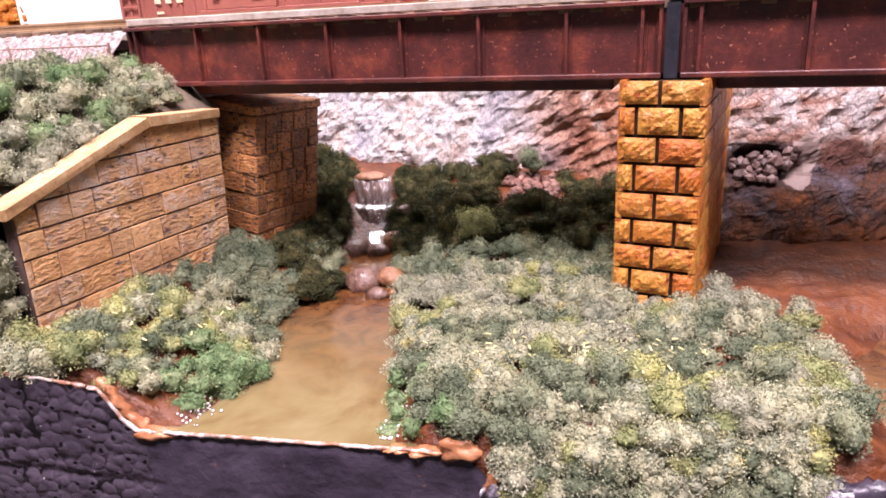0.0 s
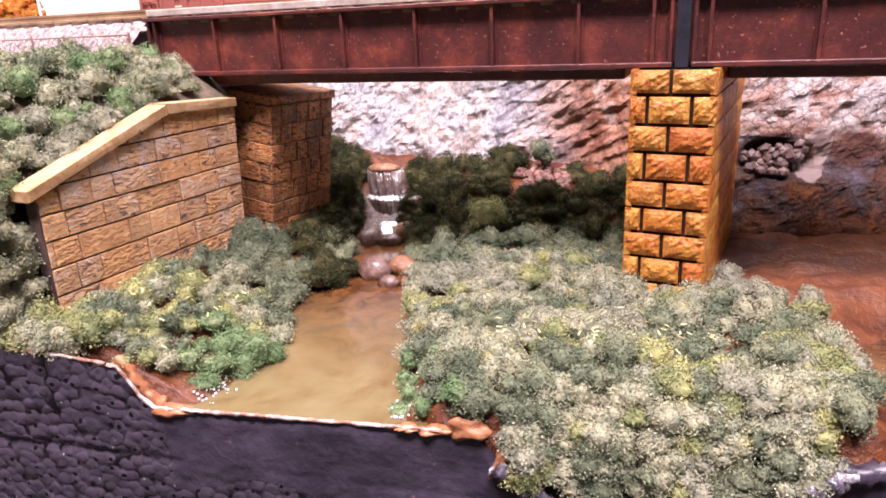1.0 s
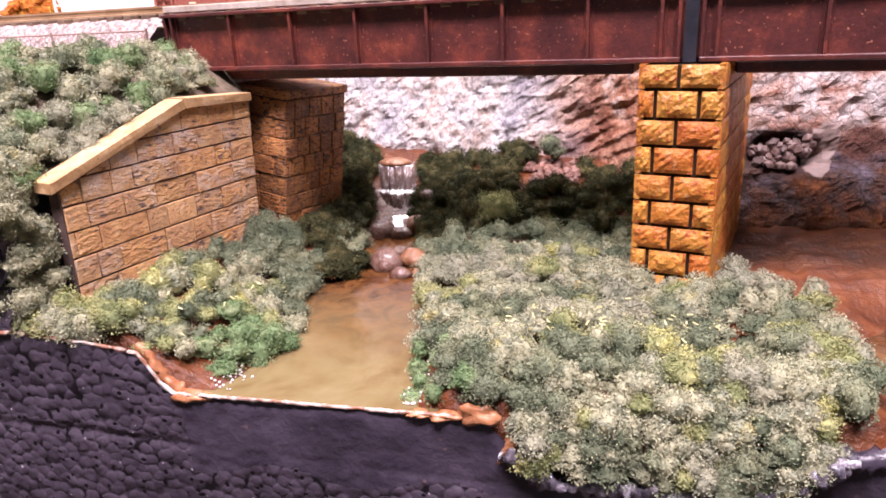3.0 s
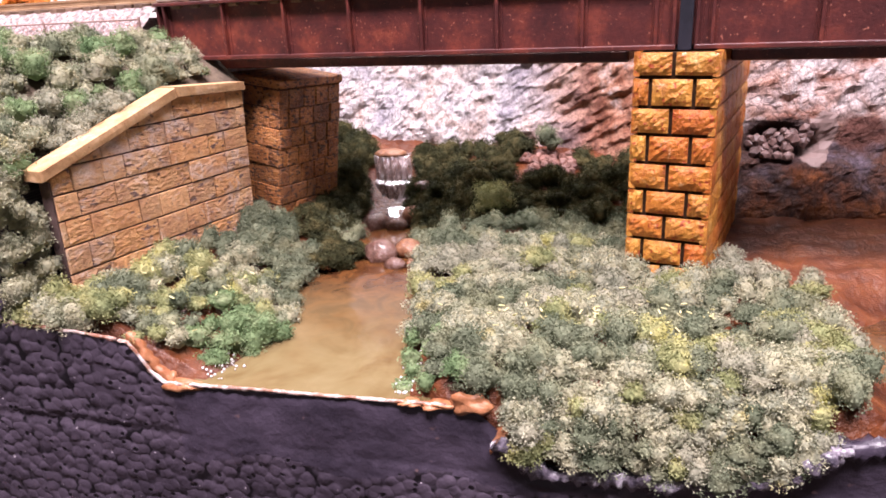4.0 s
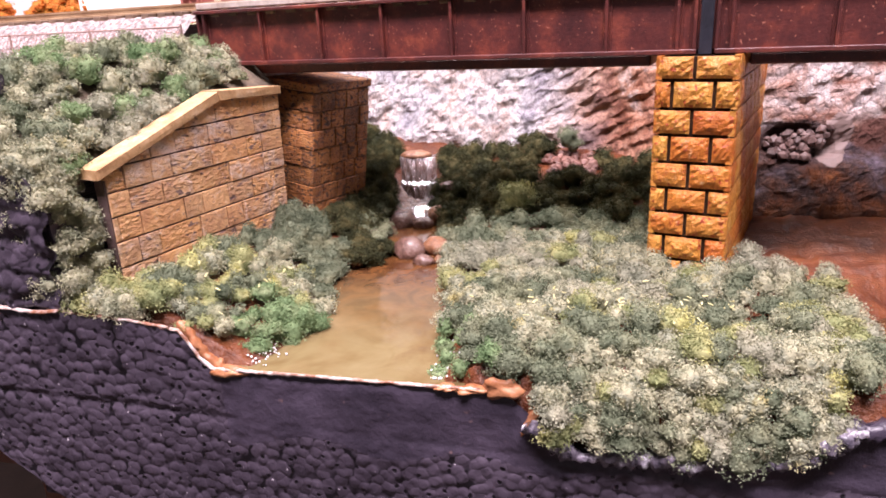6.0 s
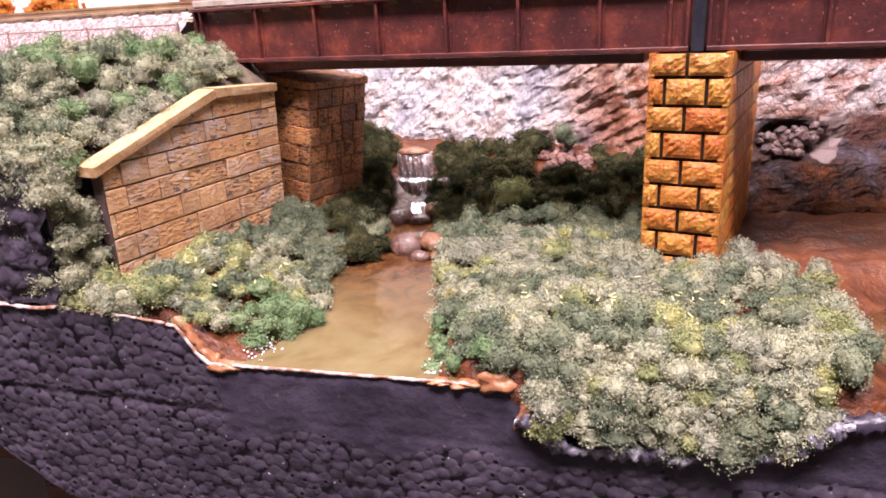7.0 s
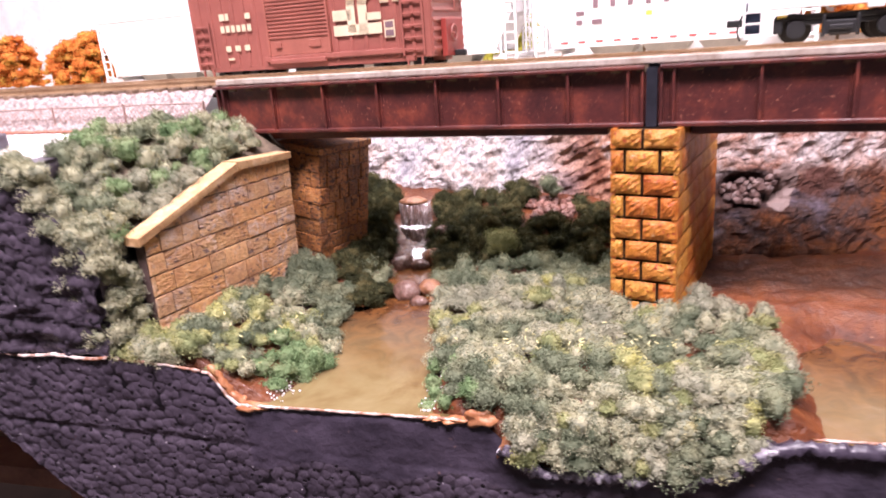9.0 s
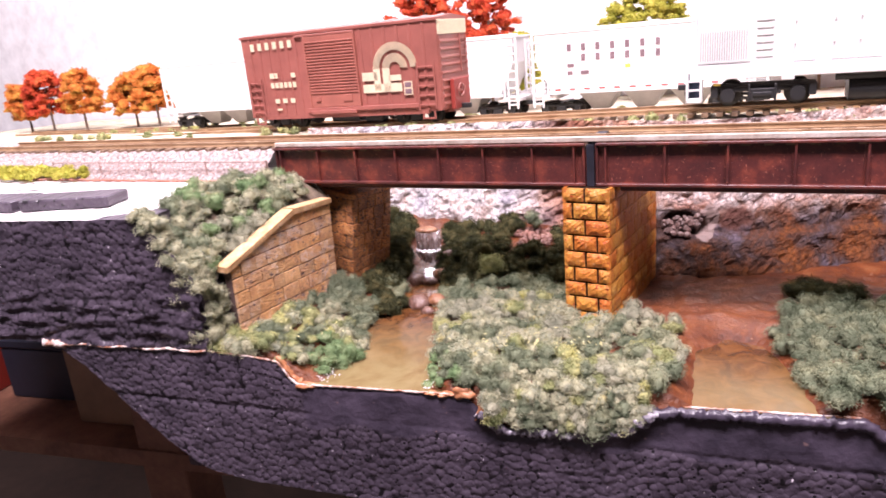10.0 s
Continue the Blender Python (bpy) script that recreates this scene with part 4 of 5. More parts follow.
# ---- rolling stock ----
def car_frame(s, p, z):
    return Matrix.Translation(V(*sp(s, p, z))) @ Matrix.Rotation(radians(-9.3), 4, "Z")


def plain(name, colour, rough=0.5, metal=0.0, size=14, vary=0.15):
    lo, hi = tuple(c * (1 - vary) for c in colour), tuple(min(1, c * (1 + vary)) for c in colour)
    return mottled(name, [(0.3, lo), (0.7, hi)], size, rough, 0.5, 0.03, 0.4, metal)


BOXRED = plain("boxcar_red_paint", (0.33, 0.110, 0.086), 0.45)
DOORRED = plain("boxcar_door_red_paint", (0.36, 0.125, 0.092), 0.45)
CREAM = plain("cream_marking", (0.78, 0.66, 0.46), 0.6)
BLACK = plain("black_plastic", (0.018, 0.018, 0.020), 0.45)
WHEEL = plain("dark_wheel_metal", (0.05, 0.045, 0.042), 0.4, 0.6)
TREAD = plain("bright_wheel_tread", (0.55, 0.54, 0.52), 0.3, 0.9)
CARWHITE = plain("white_car_paint", (0.80, 0.79, 0.79), 0.45, vary=0.05)
CARGREY = plain("grey_hopper_paint", (0.45, 0.43, 0.41), 0.5)
MARK = plain("dark_red_grey_marking", (0.22, 0.14, 0.16), 0.6)
REDMARK = plain("red_marking", (0.55, 0.06, 0.05), 0.5)
YELMARK = plain("yellow_marking", (0.75, 0.55, 0.10), 0.5)
STEPBLUE = plain("blue_black_step_well", (0.03, 0.045, 0.09), 0.5)
STEEL = plain("galvanised_roof", (0.45, 0.38, 0.36), 0.45, 0.4)


def truck(parent, x, wb, side, frame_h, material, r=4.6):
    """A bogie at x under a car: two wheelsets, two side frames and a bolster."""
    tr = part("truck", boxes((x - 2, x + 2, -side, side, 5.2, 8.2), bevel=0.3), material, parent)
    for y in (-side, side):
        bm = bmesh.new()
        box(bm, x - wb / 2 - 3, x + wb / 2 + 3, y - 0.9, y + 0.9, frame_h + 1.2, frame_h + 3.0, bevel=0.3)
        box(bm, x - 3.2, x + 3.2, y - 1.1, y + 1.1, frame_h - 2.6, frame_h + 1.6, bevel=0.4)
        for w in (-wb / 2, wb / 2):
            box(bm, x + w - 1.9, x + w + 1.9, y - 1.2, y + 1.2, frame_h - 1.6, frame_h + 1.8, bevel=0.4)
        part("side_frame", bm, material, tr)
    for w in (-wb / 2, wb / 2):
        bm = bmesh.new()
        rod(bm, V(x + w, -side + 1, r), V(x + w, side - 1, r), 1.1, 8)
        for y in (-8.2, 8.2):
            rod(bm, V(x + w, y - 1.1, r), V(x + w, y + 1.1, r), r - 0.4, 24)
            rod(bm, V(x + w, y * 0.9 - 0.4, r), V(x + w, y * 0.9 + 0.4, r), r + 0.1, 24)
        part("wheelset", bm, WHEEL, tr, "dark metal wheelset")
    return tr


def ladder(parent, material, x0, x1, y0, y1, z0, z1, n, thick=0.35):
    bm = bmesh.new()
    for x, y in ((x0, y0), (x1, y1)):
        rod(bm, V(x, y, z0), V(x, y, z1), thick * 1.2, 6)
    for k in range(n):
        z = z0 + (k + 0.5) * (z1 - z0) / n
        rod(bm, V(x0, y0, z), V(x1, y1, z), thick, 6)
    return part("ladder", bm, material, parent)


def bars(parent, rows, y, material, name="lettering"):
    """Plain raised bars in place of painted signs: rows of x0, x1, z0, z1 on the near side."""
    return part(name, boxes(*[(a, b, y - 0.12, y + 0.1, c, d) for a, b, c, d in rows]), material, parent)


# the red-brown box car
car = empty("boxcar", car_frame(-163.0, 117, 61.9))
tagged(car, "red-brown high box car with cream markings on the second track", "box car")
HL, HW, B0, B1 = 62.9, 18.0, 7.2, 53.5
part("body", boxes((-HL, HL, -HW, HW, B0, B1 - 1.0), bevel=0.3), BOXRED, car)
part("floor_sill", boxes((-HL + 8, HL - 8, -HW - 0.3, -HW + 2, B0 - 1.2, B0 + 1.2), (-HL, HL, -4, 4, B0 - 2.2, B0 + 1)), BOXRED, car)
bm = bmesh.new()
roof_profile = [(-HW - 0.7, B1 - 1.6), (-HW - 0.7, B1 - 0.3), (0, B1 + 1.4), (HW + 0.7, B1 - 0.3), (HW + 0.7, B1 - 1.6)]
for x in (-HL - 0.6, HL + 0.6):
    for y, z in roof_profile:
        bm.verts.new(V(x, y, z))
bm.verts.ensure_lookup_table()
for i in range(5):
    q = (i + 1) % 5
    bm.faces.new((bm.verts[i], bm.verts[q], bm.verts[5 + q], bm.verts[5 + i]))
bm.faces.new([bm.verts[i] for i in range(5)])
bm.faces.new([bm.verts[i] for i in range(9, 4, -1)])
roof = part("roof", bm, BOXRED, car, "red-brown roof with pale ribs")
for x in np.linspace(-HL + 4, HL - 4, 13):
    bm = bmesh.new()
    for y0, y1 in ((-HW - 0.7, 0), (0, HW + 0.7)):
        rod(bm, V(x, y0, B1 - 0.25 + (1.65 if y0 == 0 else 0)), V(x, y1, B1 - 0.25 + (1.65 if y1 == 0 else 0)), 0.5, 6)
    part("roof_rib", bm, STEEL, roof)
for y in (-HW, HW):
    for x in [-57, -50.5, -44, -37.5, -31, -24.8, 17.5, 25, 32.5, 40, 47.5, 55]:
        part("rib", boxes((x - 0.8, x + 0.8, y - 0.55, y + 0.55, B0 + 0.5, B1 - 2.2), bevel=0.25), BOXRED, car)
door = part("door", boxes((-18.5, 15, -HW - 1.3, -HW + 0.2, B0 + 4.5, B1 - 3.2), bevel=0.2), DOORRED, car, "paler red corrugated sliding door")
for k in range(18):
    z = B0 + 12 + k * 1.6
    part("corrugation", boxes((-17.5, 14, -HW - 1.8, -HW - 1.1, z, z + 0.8), bevel=0.2), DOORRED, door)
for x in (-18.5, 14):
    part("door_post", boxes((x, x + 1, -HW - 1.9, -HW - 1.1, B0 + 4.5, B1 - 3.2), bevel=0.1), DOORRED, door)
part("latch", boxes((-14, -11, -HW - 2.2, -HW - 1.2, B0 + 8, B0 + 10.5), (4, 10, -HW - 1.9, -HW - 1.2, B0 + 7.5, B0 + 11), bevel=0.2), DOORRED, door)
for row in ((-21, 50, -HW - 1.7, -HW, B0 + 2.2, B0 + 4.4), (-24, 15, -HW - 1.5, -HW, B1 - 3.4, B1 - 2.2), (-18, 12, -HW - 2.4, -HW, B0 + 1.0, B0 + 3.0)):
    part("door_track", boxes(row, bevel=0.25), BOXRED, car)
for x0, x1 in ((-60.5, -52), (50.5, 60)):
    ladder(car, BOXRED, x0, x1, -HW - 1.0, -HW - 1.0, B0 + 1, B0 + (22 if x0 < 0 else 25), 5, 0.45)
    part("step", boxes((x0 + 1, x0 + 1.8, -HW - 0.8, -HW, B0 - 3.4, B0), (x1 - 1.8, x1 - 1, -HW - 0.8, -HW, B0 - 3.4, B0), (x0 + 1, x1 - 1, -HW - 0.8, -HW, B0 - 4.0, B0 - 3.2)), BOXRED, car)
for x in (-HL, HL):
    end = part("end_wall", boxes((x - 0.5, x + 0.5, -HW + 1, HW - 1, B0 + 1, B1 - 9)), BOXRED, car)
    for k in range(9):
        z = B0 + 3 + k * 3.9
        bm = bmesh.new()
        rod(bm, V(x, -HW + 1.5, z), V(x, HW - 1.5, z), 1.2, 8)
        part("corrugation", bm, BOXRED, end)
    part("end_panel", boxes((x - 0.9, x + 0.9, -HW + 0.8, HW - 0.8, B1 - 8.6, B1 - 1.4), bevel=0.2), CREAM, car, "cream upper end panel")
    ladder(car, BOXRED, x + math.copysign(1.6, x), x + math.copysign(1.6, x), 6, 13, B0 + 18, B1 - 9, 6)
    part("coupler", boxes((x + math.copysign(4, x) - 4.5, x + math.copysign(4, x) + 4.5, -1.2, 1.2, 6.4, 9.0), bevel=0.4), BLACK, car)
brake = part("brake_platform", boxes((HL + 0.8, HL + 3.4, -9, 10, B0 - 0.5, B0 + 15), bevel=0.3), plain("bright_red_end_box", (0.30, 0.045, 0.035)), car, "red box frame on the car end")
bm = bmesh.new()
for k in range(24):
    a0, a1 = k * math.tau / 24, (k + 1) * math.tau / 24
    rod(bm, V(HL + 4.2, -2 + 3.2 * math.cos(a0), B0 + 9 + 3.2 * math.sin(a0)), V(HL + 4.2, -2 + 3.2 * math.cos(a1), B0 + 9 + 3.2 * math.sin(a1)), 0.4, 6)
rod(bm, V(HL + 3, -2, B0 + 9), V(HL + 4.6, -2, B0 + 9), 0.7)
part("brake_wheel", bm, BOXRED, brake)
for x in (-44, 44):
    truck(car, x, 20, 11.5, 4.4, BLACK)
part("brake_tank", boxes((-14, 6, -8, 2, 2.2, 6.5), (10, 22, -10, -3, 1.5, 6), bevel=1.0), BLACK, car)
NS = -HW - 0.75
bars(car, [(-56 + k * 5.3, -53.4 + k * 5.3, B1 - 8.6 + 0.1 * k, B1 - 4.6 + 0.1 * k) for k in range(6)], NS, CREAM)
bars(car, [(-45, -42, B0 + 22, B0 + 25), (-41.4, -39.5, B0 + 22, B0 + 25), (-30, -27, B0 + 22, B0 + 24.5)] + [(-45 + k * 3.1, -42.8 + k * 3.1, B0 + 16.6, B0 + 19.6) for k in range(6)]
     + [(-43.5 + k * 5.5, -40.5 + k * 5.5, B0 + 8, B0 + 10.5) for k in range(3)] + [(-43, -39.5, B0 + 4, B0 + 5)], NS, CREAM)
bars(car, [(42, 47, B0 + 9, B0 + 16)], NS - 0.1, CREAM, "notice_plate")
bars(car, [(42.6, 46.4, B0 + 13, B0 + 15.4), (42.6, 46.4, B0 + 9.6, B0 + 12)], NS - 0.25, MARK, "notice")
bm = bmesh.new()
for r0, r1, n in ((9.2, 13.2, 26), (3.2, 7.6, 20)):
    cx, cz = 37.5, B0 + 23
    ring = []
    for k in range(n + 1):
        a = math.pi * (1 - k / n) if r0 > 8 else math.pi * (1 - 1.0 * k / n)
        ring.append([bm.verts.new(V(cx + q * math.cos(a), NS - 0.1, cz + q * math.sin(a))) for q in (r0, r1)])
    for p, q in zip(ring, ring[1:]):
        bm.faces.new((p[0], p[1], q[1], q[0]))
bmesh.ops.solidify(bm, geom=bm.faces[:], thickness=0.15 * MM)
for row in ((21.8, 25.8, B0 + 12, B0 + 23), (14.6, 24, B0 + 17.2, B0 + 21.6), (14.6, 38.4, B0 + 11, B0 + 15.4), (27.4, 31.8, B0 + 11, B0 + 23), (31, 38.4, B0 + 16.6, B0 + 19.6)):
    box(bm, row[0] + 2.5, row[1] + 2.5, NS - 0.18, NS, row[2], row[3])
part("emblem", bm, CREAM, car, "cream curved stripe emblem")

# covered hoppers
def hopper(s, label, extra=False):
    e = empty("hopper_car", car_frame(s, 212, 52.0))
    tagged(e, label, "hopper car", group="white hopper cars")
    L, Wd, z0, z1 = 66.0, 17.0, 14.5, 49.5
    bm = bmesh.new()
    for y in (-Wd, Wd):
        for x, z in ((-L + 12, z0), (L - 12, z0), (L - 2, z0 + 20), (L - 2, z1), (-L + 2, z1), (-L + 2, z0 + 20)):
            bm.verts.new(V(x, y, z))
    bm.verts.ensure_lookup_table()
    for i in range(6):
        q = (i + 1) % 6
        bm.faces.new((bm.verts[i], bm.verts[q], bm.verts[6 + q], bm.verts[6 + i]))
    bm.faces.new([bm.verts[i] for i in range(6)])
    bm.faces.new([bm.verts[i] for i in range(11, 5, -1)])
    part("body", bm, CARWHITE, e)
    part("roof", boxes((-L + 1, L - 1, -Wd - 0.4, Wd + 0.4, z1, z1 + 1.2), (-L + 6, L - 6, -6, 6, z1 + 1.2, z1 + 2.4), bevel=0.3), CARWHITE, e)
    for y in (-Wd + 0.25, Wd - 0.25):
        part("side_sill", boxes((-L + 10, L - 10, y - 0.75, y + 0.75, z0 - 0.6, z0 + 1.2)), CARWHITE, e)
    for x0 in (-L - 1, L - 14):
        part("end_platform", boxes((x0, x0 + 15, -Wd + 1, Wd - 1, 10.5, 13), bevel=0.3), CARWHITE, e)
    for x in (-L, L):
        sx = math.copysign(1, x)
        for y in (-Wd + 0.5, Wd - 0.5):
            part("corner_post", boxes((x - 0.7, x + 0.7, y - 0.7, y + 0.7, 8, z1)), CARWHITE, e)
            ladder(e, CARWHITE, x, x - sx * 6, y - 0.4, y - 0.4, 6, z1 - 2, 8, 0.55)
        ladder(e, CARWHITE, x, x, 2, 9, 8, z1 - 1, 8, 0.5)
        part("brace", boxes((x - sx * 9 - 0.5, x - sx * 9 + 0.5, -Wd + 0.6, -Wd + 1.6, 12, 34)), CARWHITE, e)
        part("coupler", boxes((x + sx * 3 - 4, x + sx * 3 + 4, -1.2, 1.2, 7, 9.4), bevel=0.3), BLACK, e)
    for x in (-27, 0, 27):
        bm = bmesh.new()
        bmesh.ops.create_cone(bm, cap_ends=True, segments=4, radius1=7 * MM, radius2=18 * MM, depth=12 * MM, matrix=Matrix.Translation(V(x, 0, 9)) @ Matrix.Rotation(radians(45), 4, "Z"))
        part("bay", bm, CARGREY, e, "grey discharge bay")
    for x in (-50, 50):
        truck(e, x, 20, 11.5, 4.4, BLACK)
    if extra:
        yy = -Wd - 0.15
        bars(e, [(-44 + k * 8.6, -41.6 + k * 8.6, z1 - 10.6, z1 - 6.6) for k in range(7)] + [(-35.4 + k * 8.6, -33 + k * 8.6, z1 - 16.6, z1 - 12.6) for k in range(6)], yy, MARK)
        bars(e, [(-44, -40, z1 - 20, z1 - 18), (-44, -41, z1 - 24.5, z1 - 22.3), (-36, -31, z1 - 24.5, z1 - 22.3)], yy, MARK)
        bars(e, [(-52 + k * 9, -48.5 + k * 9, z0 + 1.6, z0 + 2.4) for k in range(11)], yy - 0.4, REDMARK, "reflector_stripe")
        bars(e, [(-9.5, -6.5, z1 - 22, z1 - 20)], yy, YELMARK, "notice")
        part("placard", boxes((-L + 9, -L + 10.5, -Wd + 3, -Wd + 7, 18, 32)), REDMARK, e, "red placard behind the end brace")
    return e


hopper(-16.8, "white covered hopper car with spaced dark lettering on the rear track", True)
hopper(-159.5, "white covered hopper car behind the red-brown box car")
hopper(-332.5, "white covered hopper car standing before the autumn trees")

# diesel locomotive
loco = empty("locomotive", car_frame(106.3, 117, 65.0))
tagged(loco, "white diesel locomotive with black trucks on the second track", "locomotive")
LX, LW = -86.0, 17.0
part("frame", boxes((LX, 100, -LW, LW, 12.2, 16.2), (LX + 36, LX + 41, -LW - 0.3, -LW + 2, 10.8, 13), bevel=0.3), CARWHITE, loco, "white frame and walkway")
hood = part("hood", boxes((LX + 2, 100, -LW + 2.5, LW - 2.5, 16, 40.5), bevel=0.7), CARWHITE, loco)
part("cap", boxes((LX + 20, 100, -9, 9, 40.5, 43), bevel=0.6), CARWHITE, hood)
yh = -LW + 2.5
part("grille_frame", boxes((LX + 3, LX + 24, yh - 0.5, yh + 0.2, 19, 34.5), bevel=0.2), CARWHITE, hood)
part("grille", boxes(*[(LX + 4 + k * 0.95, LX + 4.4 + k * 0.95, yh - 0.75, yh - 0.3, 20, 32) for k in range(20)]), CARGREY, hood)
for k in range(6):
    part("louvre", boxes((LX + 26, LX + 32.5, yh - 0.45, yh + 0.1, 20.5 + k * 2.9, 21.4 + k * 2.9), bevel=0.2), CARWHITE, hood)
for x in (LX + 40, LX + 54, LX + 63, LX + 82, LX + 98, LX + 112):
    panel = part("door_panel", boxes((x, x + 8.4, yh - 0.35, yh + 0.1, 18, 38.5), bevel=0.15), CARWHITE, hood)
    part("latch", boxes((x + 0.3, x + 0.9, yh - 0.7, yh - 0.3, 24, 25), (x + 0.3, x + 0.9, yh - 0.7, yh - 0.3, 33, 34)), CARGREY, panel)
steps = part("step_unit", boxes((LX - 1.5, LX - 0.5, -LW - 0.4, -LW + 5, 3.0, 16), (LX + 4.2, LX + 5.2, -LW - 0.4, -LW + 5, 3.0, 16), (LX - 1.5, LX + 5.2, -LW - 0.4, -LW + 0.8, 2.8, 4.2), bevel=0.15), CARWHITE, loco, "white step unit")
part("step_well", boxes((LX - 0.5, LX + 4.2, -LW + 2, -LW + 5, 4, 15)), STEPBLUE, steps, "blue-black step well")
for z in (4.0, 7.8, 11.6):
    part("tread", boxes((LX - 0.5, LX + 4.2, -LW - 0.4, -LW + 2.4, z, z + 0.7)), CARWHITE, steps)
part("pilot", boxes((LX - 0.6, LX + 0.4, -LW + 5, LW, 3.5, 12.4)), CARWHITE, loco)
part("coupler", boxes((LX - 7, LX, -1.4, 1.4, 7, 9.6), bevel=0.4), BLACK, loco)
bm = bmesh.new()
prev = V(LX - 1, -5, 12)
for k in range(1, 8):
    q = V(LX - 1 - 2.2 * math.sin(k / 7 * 2.6), -5, 12 - k * 1.4)
    rod(bm, prev, q, 0.35, 6)
    prev = q
part("air_hose", bm, BLACK, loco)
for x in (LX + 29, 70):
    tk = truck(loco, x, 27, 13, 5.2, BLACK, 5.2)
    part("spring_plank", boxes((x - 5, x + 5, -15.5, -13.4, 3.2, 7.6), (x - 3.5, x + 3.5, -16.2, -15, 4.6, 6.2), (x - 5.6, x - 4.6, -15.9, -13.4, 2.4, 9.5), (x + 4.6, x + 5.6, -15.9, -13.4, 2.4, 9.5), bevel=0.2), BLACK, tk)
    part("top_beam", boxes((x - 20, x + 20, -14.2, -12.2, 8.2, 10.2), (x - 20.5, x - 17.5, -14.4, -12, 4, 9.5), (x + 17.5, x + 20.5, -14.4, -12, 4, 9.5), bevel=0.4), BLACK, tk)
    for w in (-13.5, 13.5):
        bm = bmesh.new()
        rod(bm, V(x + w, -16.0, 5.2), V(x + w, -13.4, 5.2), 3.0, 12)
        part("journal_box", bm, BLACK, tk)
    part("pipe", boxes((x - 19.5, x - 16.5, -15.2, -14.2, 9.4, 10.2), bevel=0.1), YELMARK, tk, "brass-yellow pipe end")
bm = bmesh.new()
rod(bm, V(LX + 61, -8.5, 5.2), V(60, -8.5, 5.2), 4.6, 24)
box(bm, LX + 61, 60, -8, 8, 1.2, 9.8)
part("fuel_tank", bm, BLACK, loco, "black fuel tank")
bm = bmesh.new()
rod(bm, V(LX + 56, -11.5, 11.2), V(60, -11.5, 11.2), 2.0, 16)
part("air_reservoir", bm, BLACK, loco)

# ---- trees before the backdrop ----
BARK = mottled("grey_bark", [(0.3, (0.12, 0.08, 0.06)), (0.7, (0.25, 0.18, 0.13))], 4, 0.9)
REDLEAF = leaf_mat("scarlet_leaves", [(0.3, (0.42, 0.05, 0.03)), (0.5, (0.60, 0.09, 0.04)), (0.7, (0.70, 0.18, 0.06))], 12)
AMBER = leaf_mat("amber_leaves", [(0.3, (0.55, 0.13, 0.03)), (0.5, (0.66, 0.25, 0.06)), (0.7, (0.62, 0.42, 0.09))], 14)
LIME = leaf_mat("lime_leaves", [(0.3, (0.22, 0.24, 0.03)), (0.5, (0.42, 0.40, 0.07)), (0.7, (0.6, 0.52, 0.12))], 12)


def tree(x, y, base, height, width, leaf, bark, label):
    e = empty("tree", Matrix.Translation(V(x, y, base)))
    tagged(e, label, "tree", group="trees by the backdrop")
    bm = bmesh.new()
    rod(bm, V(0, 0, -2), V(0, 0, height * 0.45), 1.6, 8, 1.0)
    rod(bm, V(0, 0, height * 0.45), V(0.5, 0, height * 0.9), 1.0, 8, 0.3)
    trunk = part("trunk", bm, bark, e)
    bm = bmesh.new()
    spots = []
    for k in range(16):
        h = rng.uniform(0.34, 0.85) * height
        a = rng.uniform(0, math.tau)
        q = V(math.cos(a) * width * 0.38, math.sin(a) * width * 0.38, min(h + 6, height * 0.92))
        rod(bm, V(0, 0, h * 0.85), q, 0.5, 5, 0.15)
    part("limb", bm, bark, trunk)
    for k in range(int(150 * max(1.0, (width / 58) ** 2))):
        h = rng.uniform(0.30, 1.0)
        reach = width / 2 * math.sqrt(max(0.05, 1 - abs((h - 0.48) / 0.56) ** 2.2)) * rng.uniform(0.35, 1.0)
        a = rng.uniform(0, math.tau)
        spots.append((reach * math.cos(a), reach * math.sin(a), h * height, rng.uniform(3.2, 6.0)))
    clumps("crown", spots, leaf, 1.0, 1.0, 0.7, e)
    return e


def far_z(x, y):
    p = (x - 17) * 0.1616 + (y - 142.5) * 0.9869
    return float(np.interp(p, FAR_P, FAR_Z))


for x, y, top, w, leaf, label in [
        (-714, 605, 96, 48, AMBER, "orange autumn tree with a slim trunk"), (-668, 595, 110, 54, REDLEAF, "scarlet autumn tree with a red trunk"),
        (-623, 600, 106, 48, AMBER, "amber autumn tree with a grey trunk"), (-546, 598, 98, 58, AMBER, "rust-orange autumn tree, low and broad"),
        (-509, 590, 104, 46, AMBER, "orange autumn tree beside a hopper car"), (-165, 560, 165, 78, REDLEAF, "tall scarlet autumn tree behind the box car"),
        (-110, 575, 158, 62, REDLEAF, "scarlet autumn tree with an uneven crown"), (-78, 540, 102, 46, LIME, "yellow-green bushy tree between the cars"),
        (30, 600, 130, 84, LIME, "olive-green tree behind the white hopper car"), (178, 600, 118, 100, AMBER, "low rust-coloured tree behind the locomotive")]:
    z = far_z(x, y)
    tree(x, y, z, top - z, w, leaf, BARK, label)

